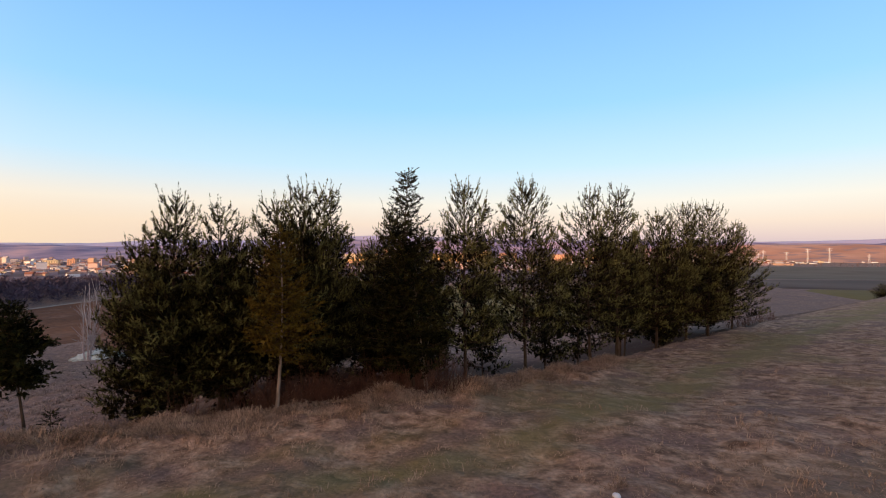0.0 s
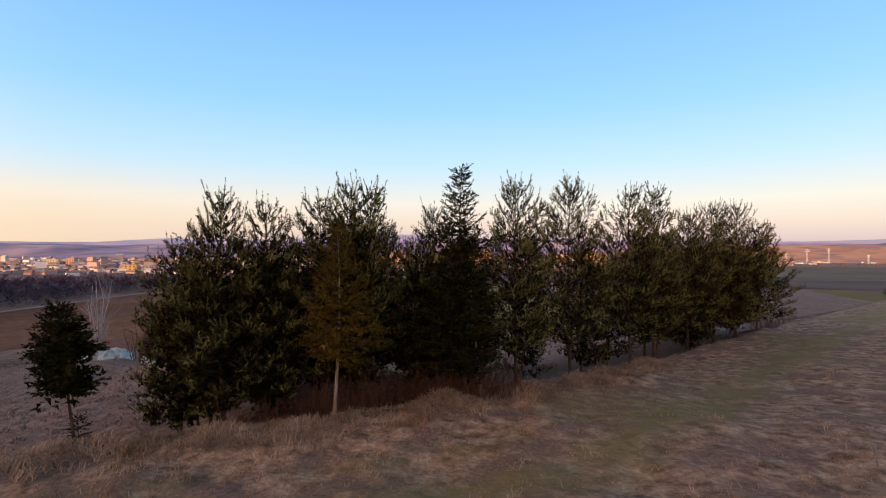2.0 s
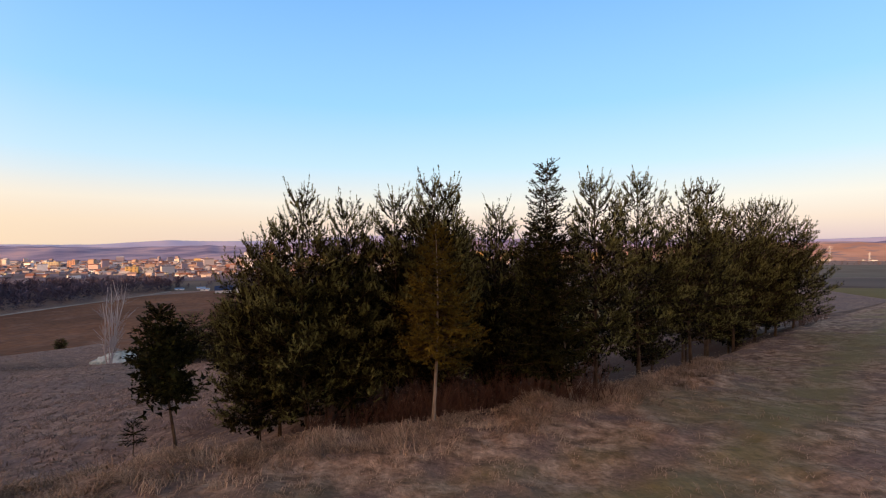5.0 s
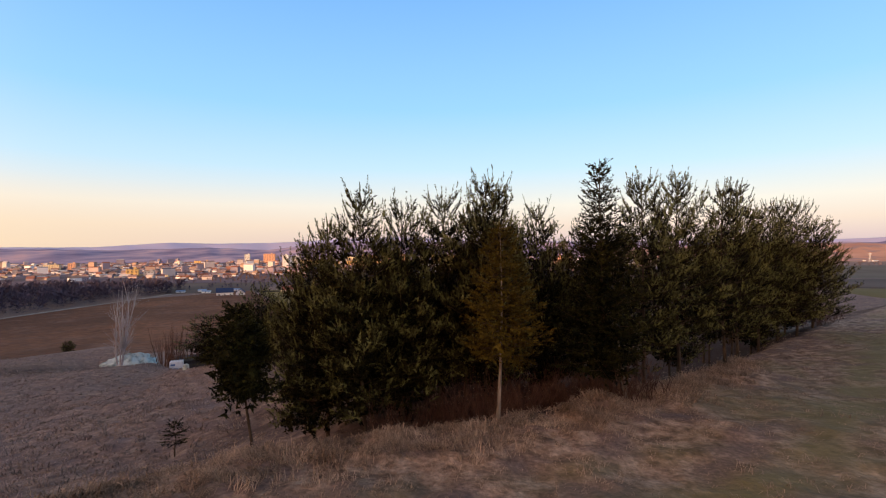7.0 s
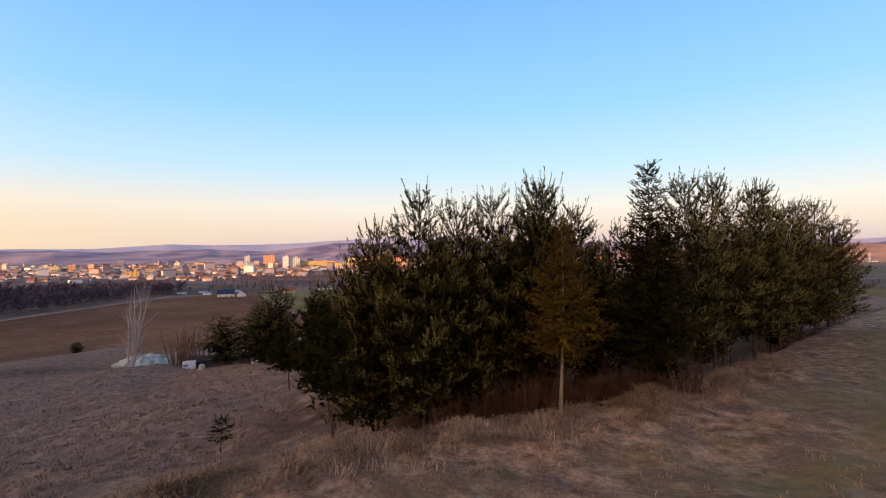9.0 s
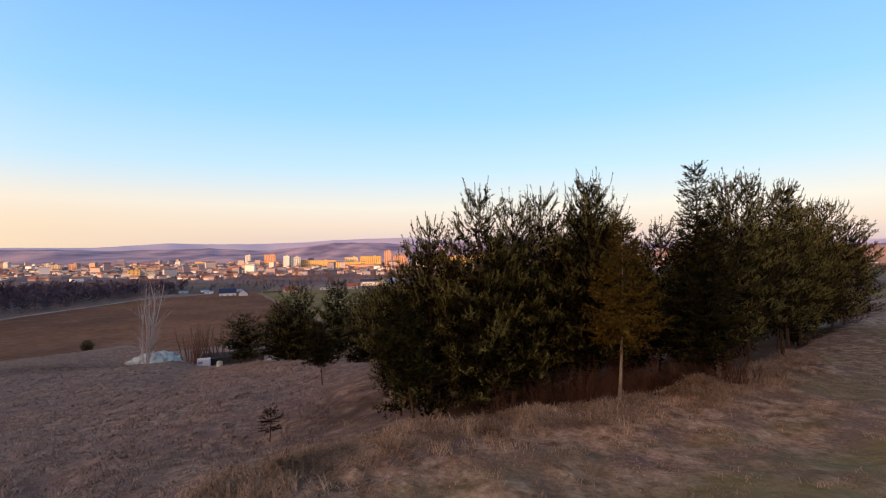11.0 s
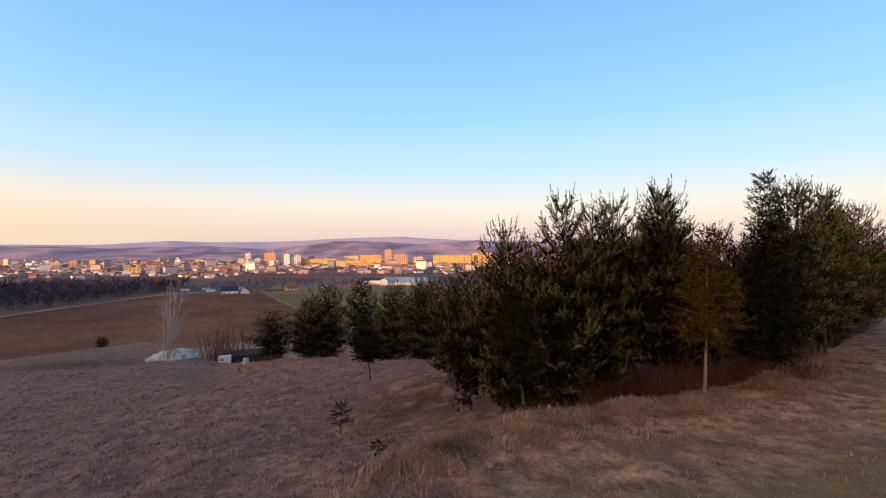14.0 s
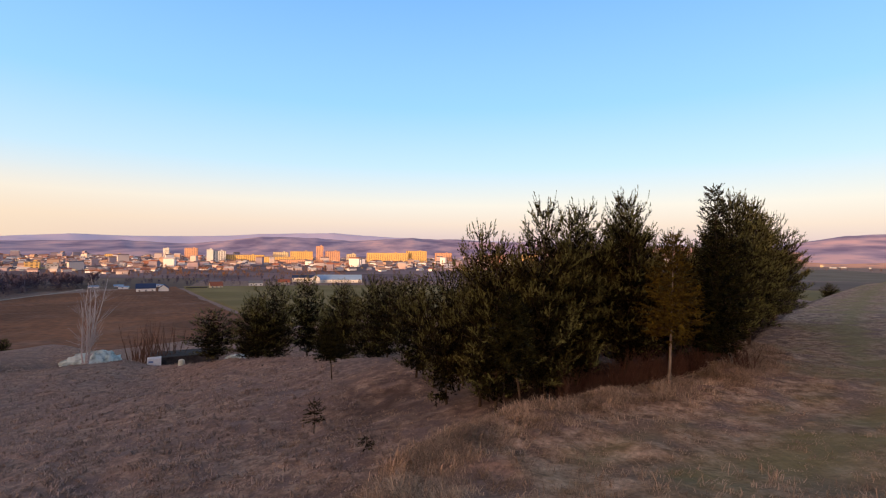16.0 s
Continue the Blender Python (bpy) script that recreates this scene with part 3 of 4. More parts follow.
# ---- bare shrubs, saplings and the birch ----
def stems(rng, count, spread, tall, thick, twigs=3, lean=0.25, wobble=0.12, reach=1.0):
    """Upright bare stems with side twigs, as tube paths round the origin."""
    paths = []
    for _ in range(count):
        a = rng.uniform(0, 6.28)
        p = np.array([math.cos(a), math.sin(a), 0]) * spread * rng.random() ** 0.5
        p[2] = -0.08
        way = np.array([rng.normal() * lean, rng.normal() * lean, 1.0])
        long = tall * rng.uniform(0.55, 1.1)
        q, path = p.copy(), []
        for s in np.linspace(0, 1, 5):
            path.append((q.copy(), thick * (1 - 0.8 * s)))
            way = way + rng.normal(size=3) * wobble
            way[2] = max(way[2], 0.5)
            q = q + way / np.linalg.norm(way) * long / 4
        paths.append(path)
        for _ in range(twigs):
            i = int(rng.integers(1, 4))
            w = way + rng.normal(size=3) * (0.7 if wobble > 0.1 else 4.0 * wobble)
            w /= np.linalg.norm(w)
            l = long * rng.uniform(0.15, 0.4) * reach
            b = path[i][0]
            fine = 0.6 if reach == 1.0 else 0.3
            paths.append([(b, path[i][1] * fine), (b + w * l * 0.5 + (0, 0, 0.04), path[i][1] * fine * 0.7), (b + w * l + (0, 0, 0.1 * l), path[i][1] * 0.12)])
    return paths


def shrub(name, seed, count, spread, tall, thick, mat, label, category, x, y, twigs=3, lean=0.25, group=""):
    rng = np.random.default_rng(seed)
    root = new(name)
    wobble, reach = 0.12 if tall < 3 else (0.05 if tall < 9 else 0.09), 1.0 if tall < 9 else 0.7
    if count > 12:
        v, f = tubes(stems(rng, count, spread, tall, thick, twigs, lean, wobble, reach), 4)
        tagged(mesh_part("thicket", mesh("thicket", v, f, mat, True), root), kind="stuff")
    else:
        for _ in range(count):
            paths = stems(rng, 1, spread, tall, thick, twigs, lean, wobble, reach)
            v, f = tubes(paths[:1], 6)
            stem = mesh_part("stem", mesh("stem", v, f, mat, True), root)
            v, f = tubes(paths[1:], 4)
            mesh_part("twig_spray", mesh("twig_spray", v, f, mat, True), stem)
    return tagged(put_on_ground(root, x, y, sink=0.0), label, category, group)


rng = np.random.default_rng(5)
for n in range(40):
    x = rng.uniform(-6.5, 0.3)
    shrub("bare_shrub", 100 + n, 26, 0.6, rng.uniform(0.8, 1.5), 0.010, TWIG, "leafless red-brown shrub under the pines", "shrub", x, 12.8 + 0.18 * x + rng.uniform(0.4, 2.6), 5, 0.45, "shrubs under the pines")
for n, (x, y, tall) in enumerate([(24.6, 38.4, 1.8), (27.5, 41.0, 1.5), (22.8, 37.4, 1.6)]):
    shrub("bare_shrub", 140 + n, 22, 0.8, tall, 0.016, TWIG, "leafless grey-brown shrub at the field's edge", "shrub", x, y, 5, 0.4, "shrubs at the field's edge")

# a thin leaning young broadleaf in front of the spruce
shrub("leaning_sapling", 160, 2, 0.12, 3.4, 0.035, PALE_BARK, "thin bare leaning sapling with pale bark", "tree", -0.33, 13.25, 5, 0.1)
shrub("birch_tree", 171, 6, 0.25, 12.0, 0.11, BIRCH_BARK, "leafless birch with several white stems", "tree", -49.0, 66.1, 44, 0.085)
for n, (x, y) in enumerate([(-41.5, 64.5), (-39.6, 63.5), (-38.3, 65.0), (-43.0, 66.5)]):
    shrub("willow_shrub", 180 + n, 12, 1.0, 6.0, 0.06, TWIG, "tall leafless willow shrub with straight brown stems", "shrub", x, y, 5, 0.14, "willows by the heap")


# ---- the heap and the junk by it ----
def heap():
    rng = np.random.default_rng(7)
    nu, nv = 72, 22
    vs = []
    for i in range(nv):
        e = math.pi / 2 * i / (nv - 1)
        for k in range(nu):
            a = 2 * math.pi * k / nu
            lump = 1 + 0.17 * noise.noise((math.cos(a) * 3, math.sin(a) * 3, e * 4)) + 0.12 * noise.noise((math.cos(a) * 7, math.sin(a) * 7, e * 8)) + 0.06 * noise.noise((math.cos(a) * 16, math.sin(a) * 16, e * 16))
            skew = 1.0 if math.cos(a) > 0 else 1.45
            vs.append((3.6 * skew * math.cos(e) ** 0.8 * math.cos(a) * lump, 2.4 * math.cos(e) ** 0.8 * math.sin(a) * lump, 2.9 * math.sin(e) * lump - 0.3))
    fs = [(i * nu + k, i * nu + (k + 1) % nu, (i + 1) * nu + (k + 1) % nu, (i + 1) * nu + k) for i in range(nv - 1) for k in range(nu)]
    return np.array(vs), np.array(fs)


TARP = material("pale_tarpaulin", [(0.34, (0.24, 0.29, 0.28)), (0.55, (0.60, 0.67, 0.65))], 1.0, 6, 0.55, 0.6, 2.0)
v, f = heap()
pile = new("covered_heap")
mesh_part("tarpaulin", mesh("tarpaulin", v, f, TARP, True), pile)
tagged(pile, "long heap under a crumpled pale blue-green tarpaulin", "heap")
pile.matrix_basis = pose(-50.4, 71.3, float(height(-50.4, 71.3)) - 0.5, 0, 0, 33) @ Matrix.Scale(0.85, 4)


def box_bm(sx, sy, sz, bevel=0.0, at=(0, 0, 0)):
    """A box standing on z = 0, its edges bevelled."""
    bm = bmesh.new()
    bmesh.ops.create_cube(bm, size=1.0, matrix=Matrix.Translation((at[0], at[1], at[2] + sz / 2)) @ Matrix.Diagonal((sx, sy, sz, 1)))
    if bevel:
        bmesh.ops.bevel(bm, geom=bm.edges[:], offset=bevel, segments=1, affect="EDGES")
    return bm


WHITE = material("white_paint", [(0.3, (0.62, 0.62, 0.66)), (0.7, (0.78, 0.78, 0.8))], 2, 5, 0.7)
BLUE = material("blue_print", [(0.3, (0.10, 0.16, 0.35)), (0.7, (0.16, 0.24, 0.45))], 3, 3, 0.7)
DARK = material("dark_boards", [(0.3, (0.03, 0.027, 0.03)), (0.7, (0.07, 0.06, 0.06))], 2, 5, 0.9)
CREAM = material("cream_plastic", [(0.3, (0.45, 0.48, 0.42)), (0.7, (0.6, 0.62, 0.55))], 2, 5, 0.5)

crate = new("white_panel_box")
part("body", box_bm(1.5, 1.2, 2.1, 0.05), WHITE, crate)
for k in range(3):
    part("stripe", box_bm(0.5, 0.03, 0.22, 0, (-0.35 + 0.3 * (k % 2), -0.61, 0.5 + 0.55 * k)), BLUE, crate, "dark blue printed bar")
crate.matrix_basis = pose(-39.0, 62.0, -12.3, 0, 0, 22)
tagged(crate, "white upright panel box with blue printed bars", "box")
shed = new("low_dark_shed")
part("wall", box_bm(7.5, 3.5, 2.4, 0.04), DARK, shed)
part("roof", box_bm(8.0, 4.0, 0.15, 0.03, (0, 0, 2.4)), DARK, shed, "flat dark roof")
for k in range(5):
    part("batten", box_bm(0.12, 0.05, 2.3, 0, (-3 + 1.5 * k, -1.78, 0.02)), DARK, shed)
shed.matrix_basis = pose(-36.6, 65.5, -12.9, 0, 0, 22)
tagged(shed, "low dark board shed behind the panel box", "shed")
scrap = new("covered_heap")
v, f = heap()
mesh_part("tarpaulin", mesh("tarpaulin", v * 0.32, f, TARP, True), scrap)
scrap.matrix_basis = pose(-28.7, 60.0, -10.4, 0, 0, 10)
tagged(scrap, "small crumpled pale sheet lying behind the pines", "heap")
drum = new("pale_drum")
bm = bmesh.new()
bmesh.ops.create_cone(bm, cap_ends=True, segments=20, radius1=0.34, radius2=0.28, depth=0.8, matrix=Matrix.Translation((0, 0, 0.4)))
bmesh.ops.bevel(bm, geom=[e for e in bm.edges if abs(e.verts[0].co.z - e.verts[1].co.z) < 0.01], offset=0.08, segments=2, affect="EDGES")
part("body", bm, CREAM, drum)
drum.matrix_basis = pose(-31.4, 50.0, float(height(-31.4, 50.0)) - 0.25)
tagged(drum, "rounded pale plastic drum on the lip of the bank", "drum")


# ---- fields, track and the road in the valley ----
def drape(name, corners, nu, nv, lift, mat, label, category, ridge=0.0, rows=0, rough=0.0, seed=1):
    """A sheet laid over the ground between four corners, with ridged rows along its first side where asked."""
    a, b, c, d = [np.array(p, float) for p in corners]
    u, w = np.meshgrid(np.linspace(0, 1, nu), np.linspace(0, 1, nv))
    p = (1 - u)[..., None] * (1 - w)[..., None] * a + u[..., None] * (1 - w)[..., None] * b + u[..., None] * w[..., None] * c + (1 - u)[..., None] * w[..., None] * d
    edge = 0.008 * np.linalg.norm(b - a)
    p = p + edge * np.stack([waves(p[..., 0], p[..., 1], 60, seed), waves(p[..., 0], p[..., 1], 60, seed + 1)], -1)
    z = height(p[..., 0], p[..., 1]) + lift + rough * waves(p[..., 0], p[..., 1], 9, seed)
    z[[0, -1], :] -= lift + 0.6
    z[:, [0, -1]] -= lift + 0.6
    if rows:
        z = z + ridge * np.sin(2 * np.pi * rows * u)
    v = np.dstack([p, z]).reshape(-1, 3)
    i, k = np.meshgrid(np.arange(nv - 1), np.arange(nu - 1), indexing="ij")
    f = np.stack([i * nu + k, i * nu + k + 1, (i + 1) * nu + k + 1, (i + 1) * nu + k], -1).reshape(-1, 4)
    return tagged(new(name, mesh(name, v, f, mat, True)), label, category, kind="structure")


PLOUGH = material("ploughed_soil", [(0.35, (0.13, 0.048, 0.018)), (0.65, (0.25, 0.10, 0.042))], 0.012, 8, 0.95, 0.5, 0.6, second=(0.05, (0.21, 0.10, 0.06), 0.5, 0.75), fine=(0.25, 0.3))
CROP = material("winter_crop", [(0.35, (0.17, 0.13, 0.04)), (0.65, (0.25, 0.195, 0.07))], 0.02, 8, 0.95, 0.5, 0.5)
STUBBLE = material("dull_stubble", [(0.35, (0.12, 0.10, 0.075)), (0.65, (0.17, 0.145, 0.11))], 0.02, 8, 0.95)
ASH = material("road_gravel", [(0.35, (0.32, 0.25, 0.20)), (0.65, (0.44, 0.35, 0.29))], 0.1, 6, 0.9)
FALLOW = material("brown_fallow", [(0.35, (0.11, 0.08, 0.065)), (0.65, (0.18, 0.13, 0.10))], 0.01, 8, 0.95)
drape("field_brown", [(-302, 90), (-14, 150), (-245, 605), (-313, 492)], 240, 160, 0.66, PLOUGH, "ploughed brown field with rows in the valley", "field", 0.10, 46)
drape("field_green", [(-11, 152), (90, 200), (80, 640), (-242, 607)], 90, 90, 0.66, CROP, "pale green winter crop field in the valley", "field")
drape("road", [(-311, 60), (-306, 60), (-317, 560), (-321, 560)], 4, 120, 0.7, ASH, "pale gravel road beside the wood", "road")
drape("field_far", [(-330, 560), (-225, 582), (-260, 760), (-420, 740)], 60, 60, 0.5, FALLOW, "dark fallow ground before the houses", "field")
# yard soil with the town's purplish haze mixed into its colour
HAZY_TOWN_SOIL = material("town_ground", [(0.35, (0.10, 0.072, 0.085)), (0.65, (0.22, 0.16, 0.18))], 0.01, 9, 0.95)
drape("town_ground", [(-900, 640), (400, 720), (1300, 2250), (-2400, 2250)], 120, 80, 0.35, HAZY_TOWN_SOIL, "dark ground of gardens and yards under the town", "ground", seed=14)
drape("field_right_near", [(90, 100), (330, 60), (420, 190), (110, 150)], 60, 40, 0.5, CROP, "dull green strip of field", "field", seed=4)
drape("field_right_middle", [(112, 160), (430, 200), (620, 420), (150, 260)], 60, 40, 0.5, FALLOW, "dark brown strip of field", "field", seed=6)
drape("field_right_far", [(160, 280), (640, 430), (1150, 1050), (300, 800)], 60, 40, 0.5, STUBBLE, "wide grey-green field beyond the bank", "field", seed=8)


# a pale stone in the grass
stone = new("pale_stone")
bm = bmesh.new()
bmesh.ops.create_icosphere(bm, subdivisions=3, radius=0.06)
for v in bm.verts:
    v.co *= 1 + 0.25 * noise.noise(v.co * 22)
    v.co.z *= 0.6
part("body", bm, WHITE, stone)
stone.matrix_basis = pose(2.48, 6.84, float(height(2.48, 6.84)) + 0.02)
tagged(stone, "small pale stone lying in short grass", "stone")


# ---- bare woods ----
def woods(name, seed, count, place, tall, mat, label, width=0.33):
    """Leafless trees far off: each a ragged crown of twig blades over a stem."""
    r = np.random.default_rng(seed)
    vs = []
    for _ in range(count):
        x, y = place(r)
        h = tall * r.uniform(0.6, 1.15)
        base = np.array([x, y, float(height(x, y)) - 0.3])
        wide = h * width * r.uniform(0.8, 1.3)
        n = 60
        a = r.uniform(0, 6.28, n)
        q = np.sqrt(r.random(n))
        e = r.uniform(0.05, 0.95, n)
        prof = np.sqrt(np.clip(1 - ((e - 0.45) / 0.62) ** 2, 0, 1)) * q * wide
        tip = base + np.stack([np.cos(a) * prof, np.sin(a) * prof, e * h], -1)
        root = base + np.stack([np.cos(a) * prof * 0.6, np.sin(a) * prof * 0.6, e * h * 0.86], -1)
        t = 0.034 * h * r.uniform(0.6, 1.6, n)
        off = np.stack([np.cos(a + 1.57) * t, np.sin(a + 1.57) * t, 0 * t], -1)
        vs.append(np.stack([root - off, root + off, tip + off * 0.6, tip - off * 0.6], 1).reshape(-1, 3))
    v = np.vstack(vs)
    return tagged(new(name, mesh(name, v, np.arange(len(v)).reshape(-1, 4), mat)), label, "wood", kind="stuff")


woods("wood_belt", 21, 1300, lambda r: (r.uniform(-620, -328), r.uniform(150, 620)), 16, WOODLAND, "belt of dark leafless trees beside the gravel road", 0.46)
woods("rusty_trees", 22, 420, lambda r: (r.uniform(-520, -60), r.uniform(740, 1150)), 8, RUST_WOOD, "rust-brown leafless trees between houses")
woods("town_trees", 23, 1100, lambda r: (r.uniform(-1800, 1100), r.uniform(760, 2100)), 8, TOWN_WOOD, "bare trees scattered through the town")
woods("house_trees", 24, 220, lambda r: (r.uniform(-340, 80), r.uniform(600, 780)), 7, WOODLAND, "bare trees and hedges round the houses")


# ---- the town ----
def wall_paint(name, c):
    return material(name, [(0.3, tuple(0.85 * k for k in c)), (0.7, c)], 0.08, 5, 0.85)


PAINTS = [wall_paint("plaster_cream", (0.75, 0.62, 0.42)), wall_paint("plaster_white", (0.78, 0.76, 0.74)), wall_paint("plaster_ochre", (0.78, 0.52, 0.2)),
          wall_paint("plaster_grey", (0.45, 0.44, 0.46)), wall_paint("plaster_salmon", (0.75, 0.42, 0.28))]
ROOFS = [wall_paint("roof_red", (0.32, 0.12, 0.08)), wall_paint("roof_grey", (0.2, 0.2, 0.22)), wall_paint("roof_blue", (0.035, 0.06, 0.14)), wall_paint("roof_light", (0.26, 0.40, 0.62))]
GLASS = wall_paint("window_dark", (0.08, 0.08, 0.10))


def gable_bm(sx, sy, wall_h, roof_h, over=0.5, thick=0.3):
    """A gabled roof of two slabs above walls of that height."""
    bm = bmesh.new()
    hx, hy = sx / 2 + over, sy / 2 + over
    for s in (-1, 1):
        lo = [bm.verts.new((x, s * hy, wall_h - 0.15)) for x in (-hx, hx)]
        hi = [bm.verts.new((x, 0, wall_h + roof_h)) for x in (hx, -hx)]
        lo2 = [bm.verts.new((x, s * hy, wall_h - 0.15 + thick)) for x in (-hx, hx)]
        hi2 = [bm.verts.new((x, 0, wall_h + roof_h + thick)) for x in (hx, -hx)]
        q, q2 = lo + hi, lo2 + hi2
        bm.faces.new(q)
        bm.faces.new(q2[::-1])
        for i in range(4):
            bm.faces.new((q[i], q2[i], q2[(i + 1) % 4], q[(i + 1) % 4]))
    bmesh.ops.recalc_face_normals(bm, faces=bm.faces[:])
    return bm


def walls_bm(sx, sy, wall_h, roof_h):
    bm = box_bm(sx, sy, wall_h)
    for s in (-1, 1):
        bm.faces.new([bm.verts.new(p) for p in ((s * sx / 2, -sy / 2, wall_h), (s * sx / 2, sy / 2, wall_h), (s * sx / 2, 0, wall_h + roof_h))])
    return bm


def house(name, sx, sy, wall_h, roof_h, paint, roof, label, windows=3):
    h = new(name)
    part("wall", walls_bm(sx, sy, wall_h, roof_h), paint, h)
    part("roof", gable_bm(sx, sy, wall_h, roof_h), roof, h)
    for k in range(windows):
        at = (-sx / 2 + (k + 0.5) * sx / windows, -sy / 2 - 0.03, 1.1)
        frame_ob = part("window", box_bm(1.6, 0.1, 1.7, 0, at), PAINTS[1], h)
        part("pane", box_bm(1.3, 0.1, 1.4, 0, (at[0], at[1] - 0.04, at[2] + 0.15)), GLASS, frame_ob)
    return tagged(h, label, "house", "houses of the town")


def flats(name, sx, sy, h, paint, label, bands=True):
    """A slab of flats: walls, flat roof with a lift house, and a band of windows for each storey."""
    b = new(name)
    part("wall", box_bm(sx, sy, h), paint, b)
    part("roof", box_bm(sx + 0.6, sy + 0.6, 0.6, 0, (0, 0, h)), ROOFS[1], b)
    part("lift_house", box_bm(5, 4, 3, 0, (sx * 0.2, 0, h + 0.6)), paint, b)
    bm = bmesh.new()
    for k in range(int(h // 3)):
        n = max(2, int(sx // 6))
        for i in range(n):
            x = -sx / 2 + (i + 0.5) * sx / n
            bmesh.ops.create_cube(bm, size=1.0, matrix=Matrix.Translation((x, -sy / 2 - 0.02, 3 * k + 1.7)) @ Matrix.Diagonal((sx / n * 0.45, 0.12, 1.3, 1)))
    tagged(part("glazing", bm, GLASS, b), kind="stuff")
    return tagged(b, label, "block of flats", "flats of the town")


def place(ob, x, y, turn=0.0):
    ob.matrix_basis = pose(x, y, float(height(x, y)) - 0.4, 0, 0, turn)
    return ob


# houses at the foot of the hill
place(house("gabled_house", 17, 10, 4.2, 4.5, PAINTS[1], ROOFS[2], "white house with a dark blue gabled roof"), -245, 530, 24)
place(house("gabled_house", 14, 9, 3.6, 4.0, PAINTS[1], ROOFS[2], "low white house with a dark blue gabled roof"), -229, 533, 110)
place(house("gabled_house", 13, 9, 3.2, 4.2, PAINTS[0], ROOFS[0], "small cream house with a red gabled roof"), -194, 585, 30)
place(house("gabled_house", 16, 9, 4.0, 2.5, PAINTS[1], ROOFS[1], "white house with a grey gabled roof"), -158, 620, 18)
place(house("gabled_house", 14, 9, 3.6, 3.2, PAINTS[3], ROOFS[0], "grey house with a dull red roof"), -128, 640, 10)
hedge = new("dark_fence")
part("boards", box_bm(22, 0.5, 2.2, 0.05), DARK, hedge)
tagged(place(hedge, -212, 577, 14), "long dark board fence beside the houses", "fence")
place(house("warehouse", 62, 26, 4.5, 6.0, PAINTS[1], ROOFS[3], "long white warehouse with a light blue roof", 8), -62, 690, 3)
place(house("warehouse", 30, 16, 6.0, 3.0, PAINTS[1], ROOFS[2], "white warehouse with a bright blue roof", 4), -112, 700, 8)
place(house("warehouse", 14, 10, 7.5, 3.0, PAINTS[1], ROOFS[1], "narrow white gabled workshop", 2), -92, 672, 100)

for x, y, turn in ((-318, 575, 10), (-300, 590, 25), (-286, 572, 5), (-262, 600, 15)):
    place(house("low_shed", 9, 5, 2.4, 1.0, PAINTS[1], ROOFS[3], "low pale shed at the field's end", 1), x, y, turn)

# slabs and towers of flats: x, y, length, depth, height, paint, turn
SLABS = [(-1085, 1330, 36, 14, 17, 0, 20), (-1040, 1345, 18, 14, 20, 4, 20), (-640, 985, 22, 14, 15, 2, 25), (-615, 1000, 18, 12, 10, 3, 25),
         (-705, 1945, 44, 18, 40, 4, 10), (-800, 1960, 20, 16, 38, 1, 10), (-900, 1800, 60, 14, 16, 2, 12), (-480, 1530, 40, 18, 34, 1, 12), (-500, 1520, 24, 18, 38, 1, 100),
         (-410, 1560, 110, 14, 22, 2, 6), (-300, 1500, 100, 14, 18, 2, 4), (-250, 1620, 70, 16, 34, 2, 8), (-190, 1600, 22, 20, 52, 4, 8), (-150, 1610, 46, 16, 36, 4, 8),
         (-90, 1620, 30, 16, 28, 0, 8), (30, 1640, 140, 14, 32, 2, 2), (130, 1660, 70, 16, 40, 2, 4), (230, 1700, 60, 16, 34, 4, 3), (-220, 1420, 120, 14, 12, 4, 4),
         (420, 1700, 80, 16, 28, 4, 0), (560, 1750, 70, 14, 30, 2, 0), (-330, 1700, 50, 14, 30, 0, 0)]
for x, y, sx, sy, h, p, turn in SLABS:
    place(flats("flats", sx, sy, h, PAINTS[p], ("cream block of flats", "white block of flats", "ochre block of flats", "grey block of flats", "salmon block of flats")[p] + " in evening sun"), x, y, turn)

# rows of small houses and sheds, five patterns copied
PATTERNS = [house("town_house", 12, 10, 6, 3.5, PAINTS[0], ROOFS[0], "cream town house with a red roof", 2), house("town_house", 16, 10, 7, 3, PAINTS[1], ROOFS[1], "white town house with a grey roof", 2),
            house("town_house", 14, 11, 8, 4, PAINTS[2], ROOFS[0], "ochre town house with a red roof", 2), house("town_hall", 42, 18, 7, 2, PAINTS[1], ROOFS[3], "long white hall with a pale roof", 2),
            house("town_house", 24, 13, 11, 3, PAINTS[3], ROOFS[1], "grey town building with a grey roof", 2), house("town_house", 26, 13, 12, 2, PAINTS[0], ROOFS[1], "cream town building with a grey roof", 2)]
r = np.random.default_rng(11)
first = [True] * len(PATTERNS)
for n in range(330):
    far = r.random()
    y = 880 + 1250 * far ** 0.8
    x = r.uniform(-1.02, 0.75) * y
    if x > -430 and y < 1050:
        continue
    k = int(r.integers(len(PATTERNS)))
    m = pose(x, y, float(height(x, y)) - 0.4, 0, 0, r.uniform(-30, 60)) @ Matrix.Scale(r.uniform(0.4, 0.7), 4)
    if first[k]:
        PATTERNS[k].matrix_basis, first[k] = m, False
    else:
        copy_thing(PATTERNS[k], m)
for n in range(26):
    x, y = r.uniform(950, 1700), r.uniform(1250, 1900)
    copy_thing(PATTERNS[(1, 3, 3, 5)[n % 4]], pose(x, y, float(height(x, y)) - 0.4, 0, 0, r.uniform(-20, 30)))


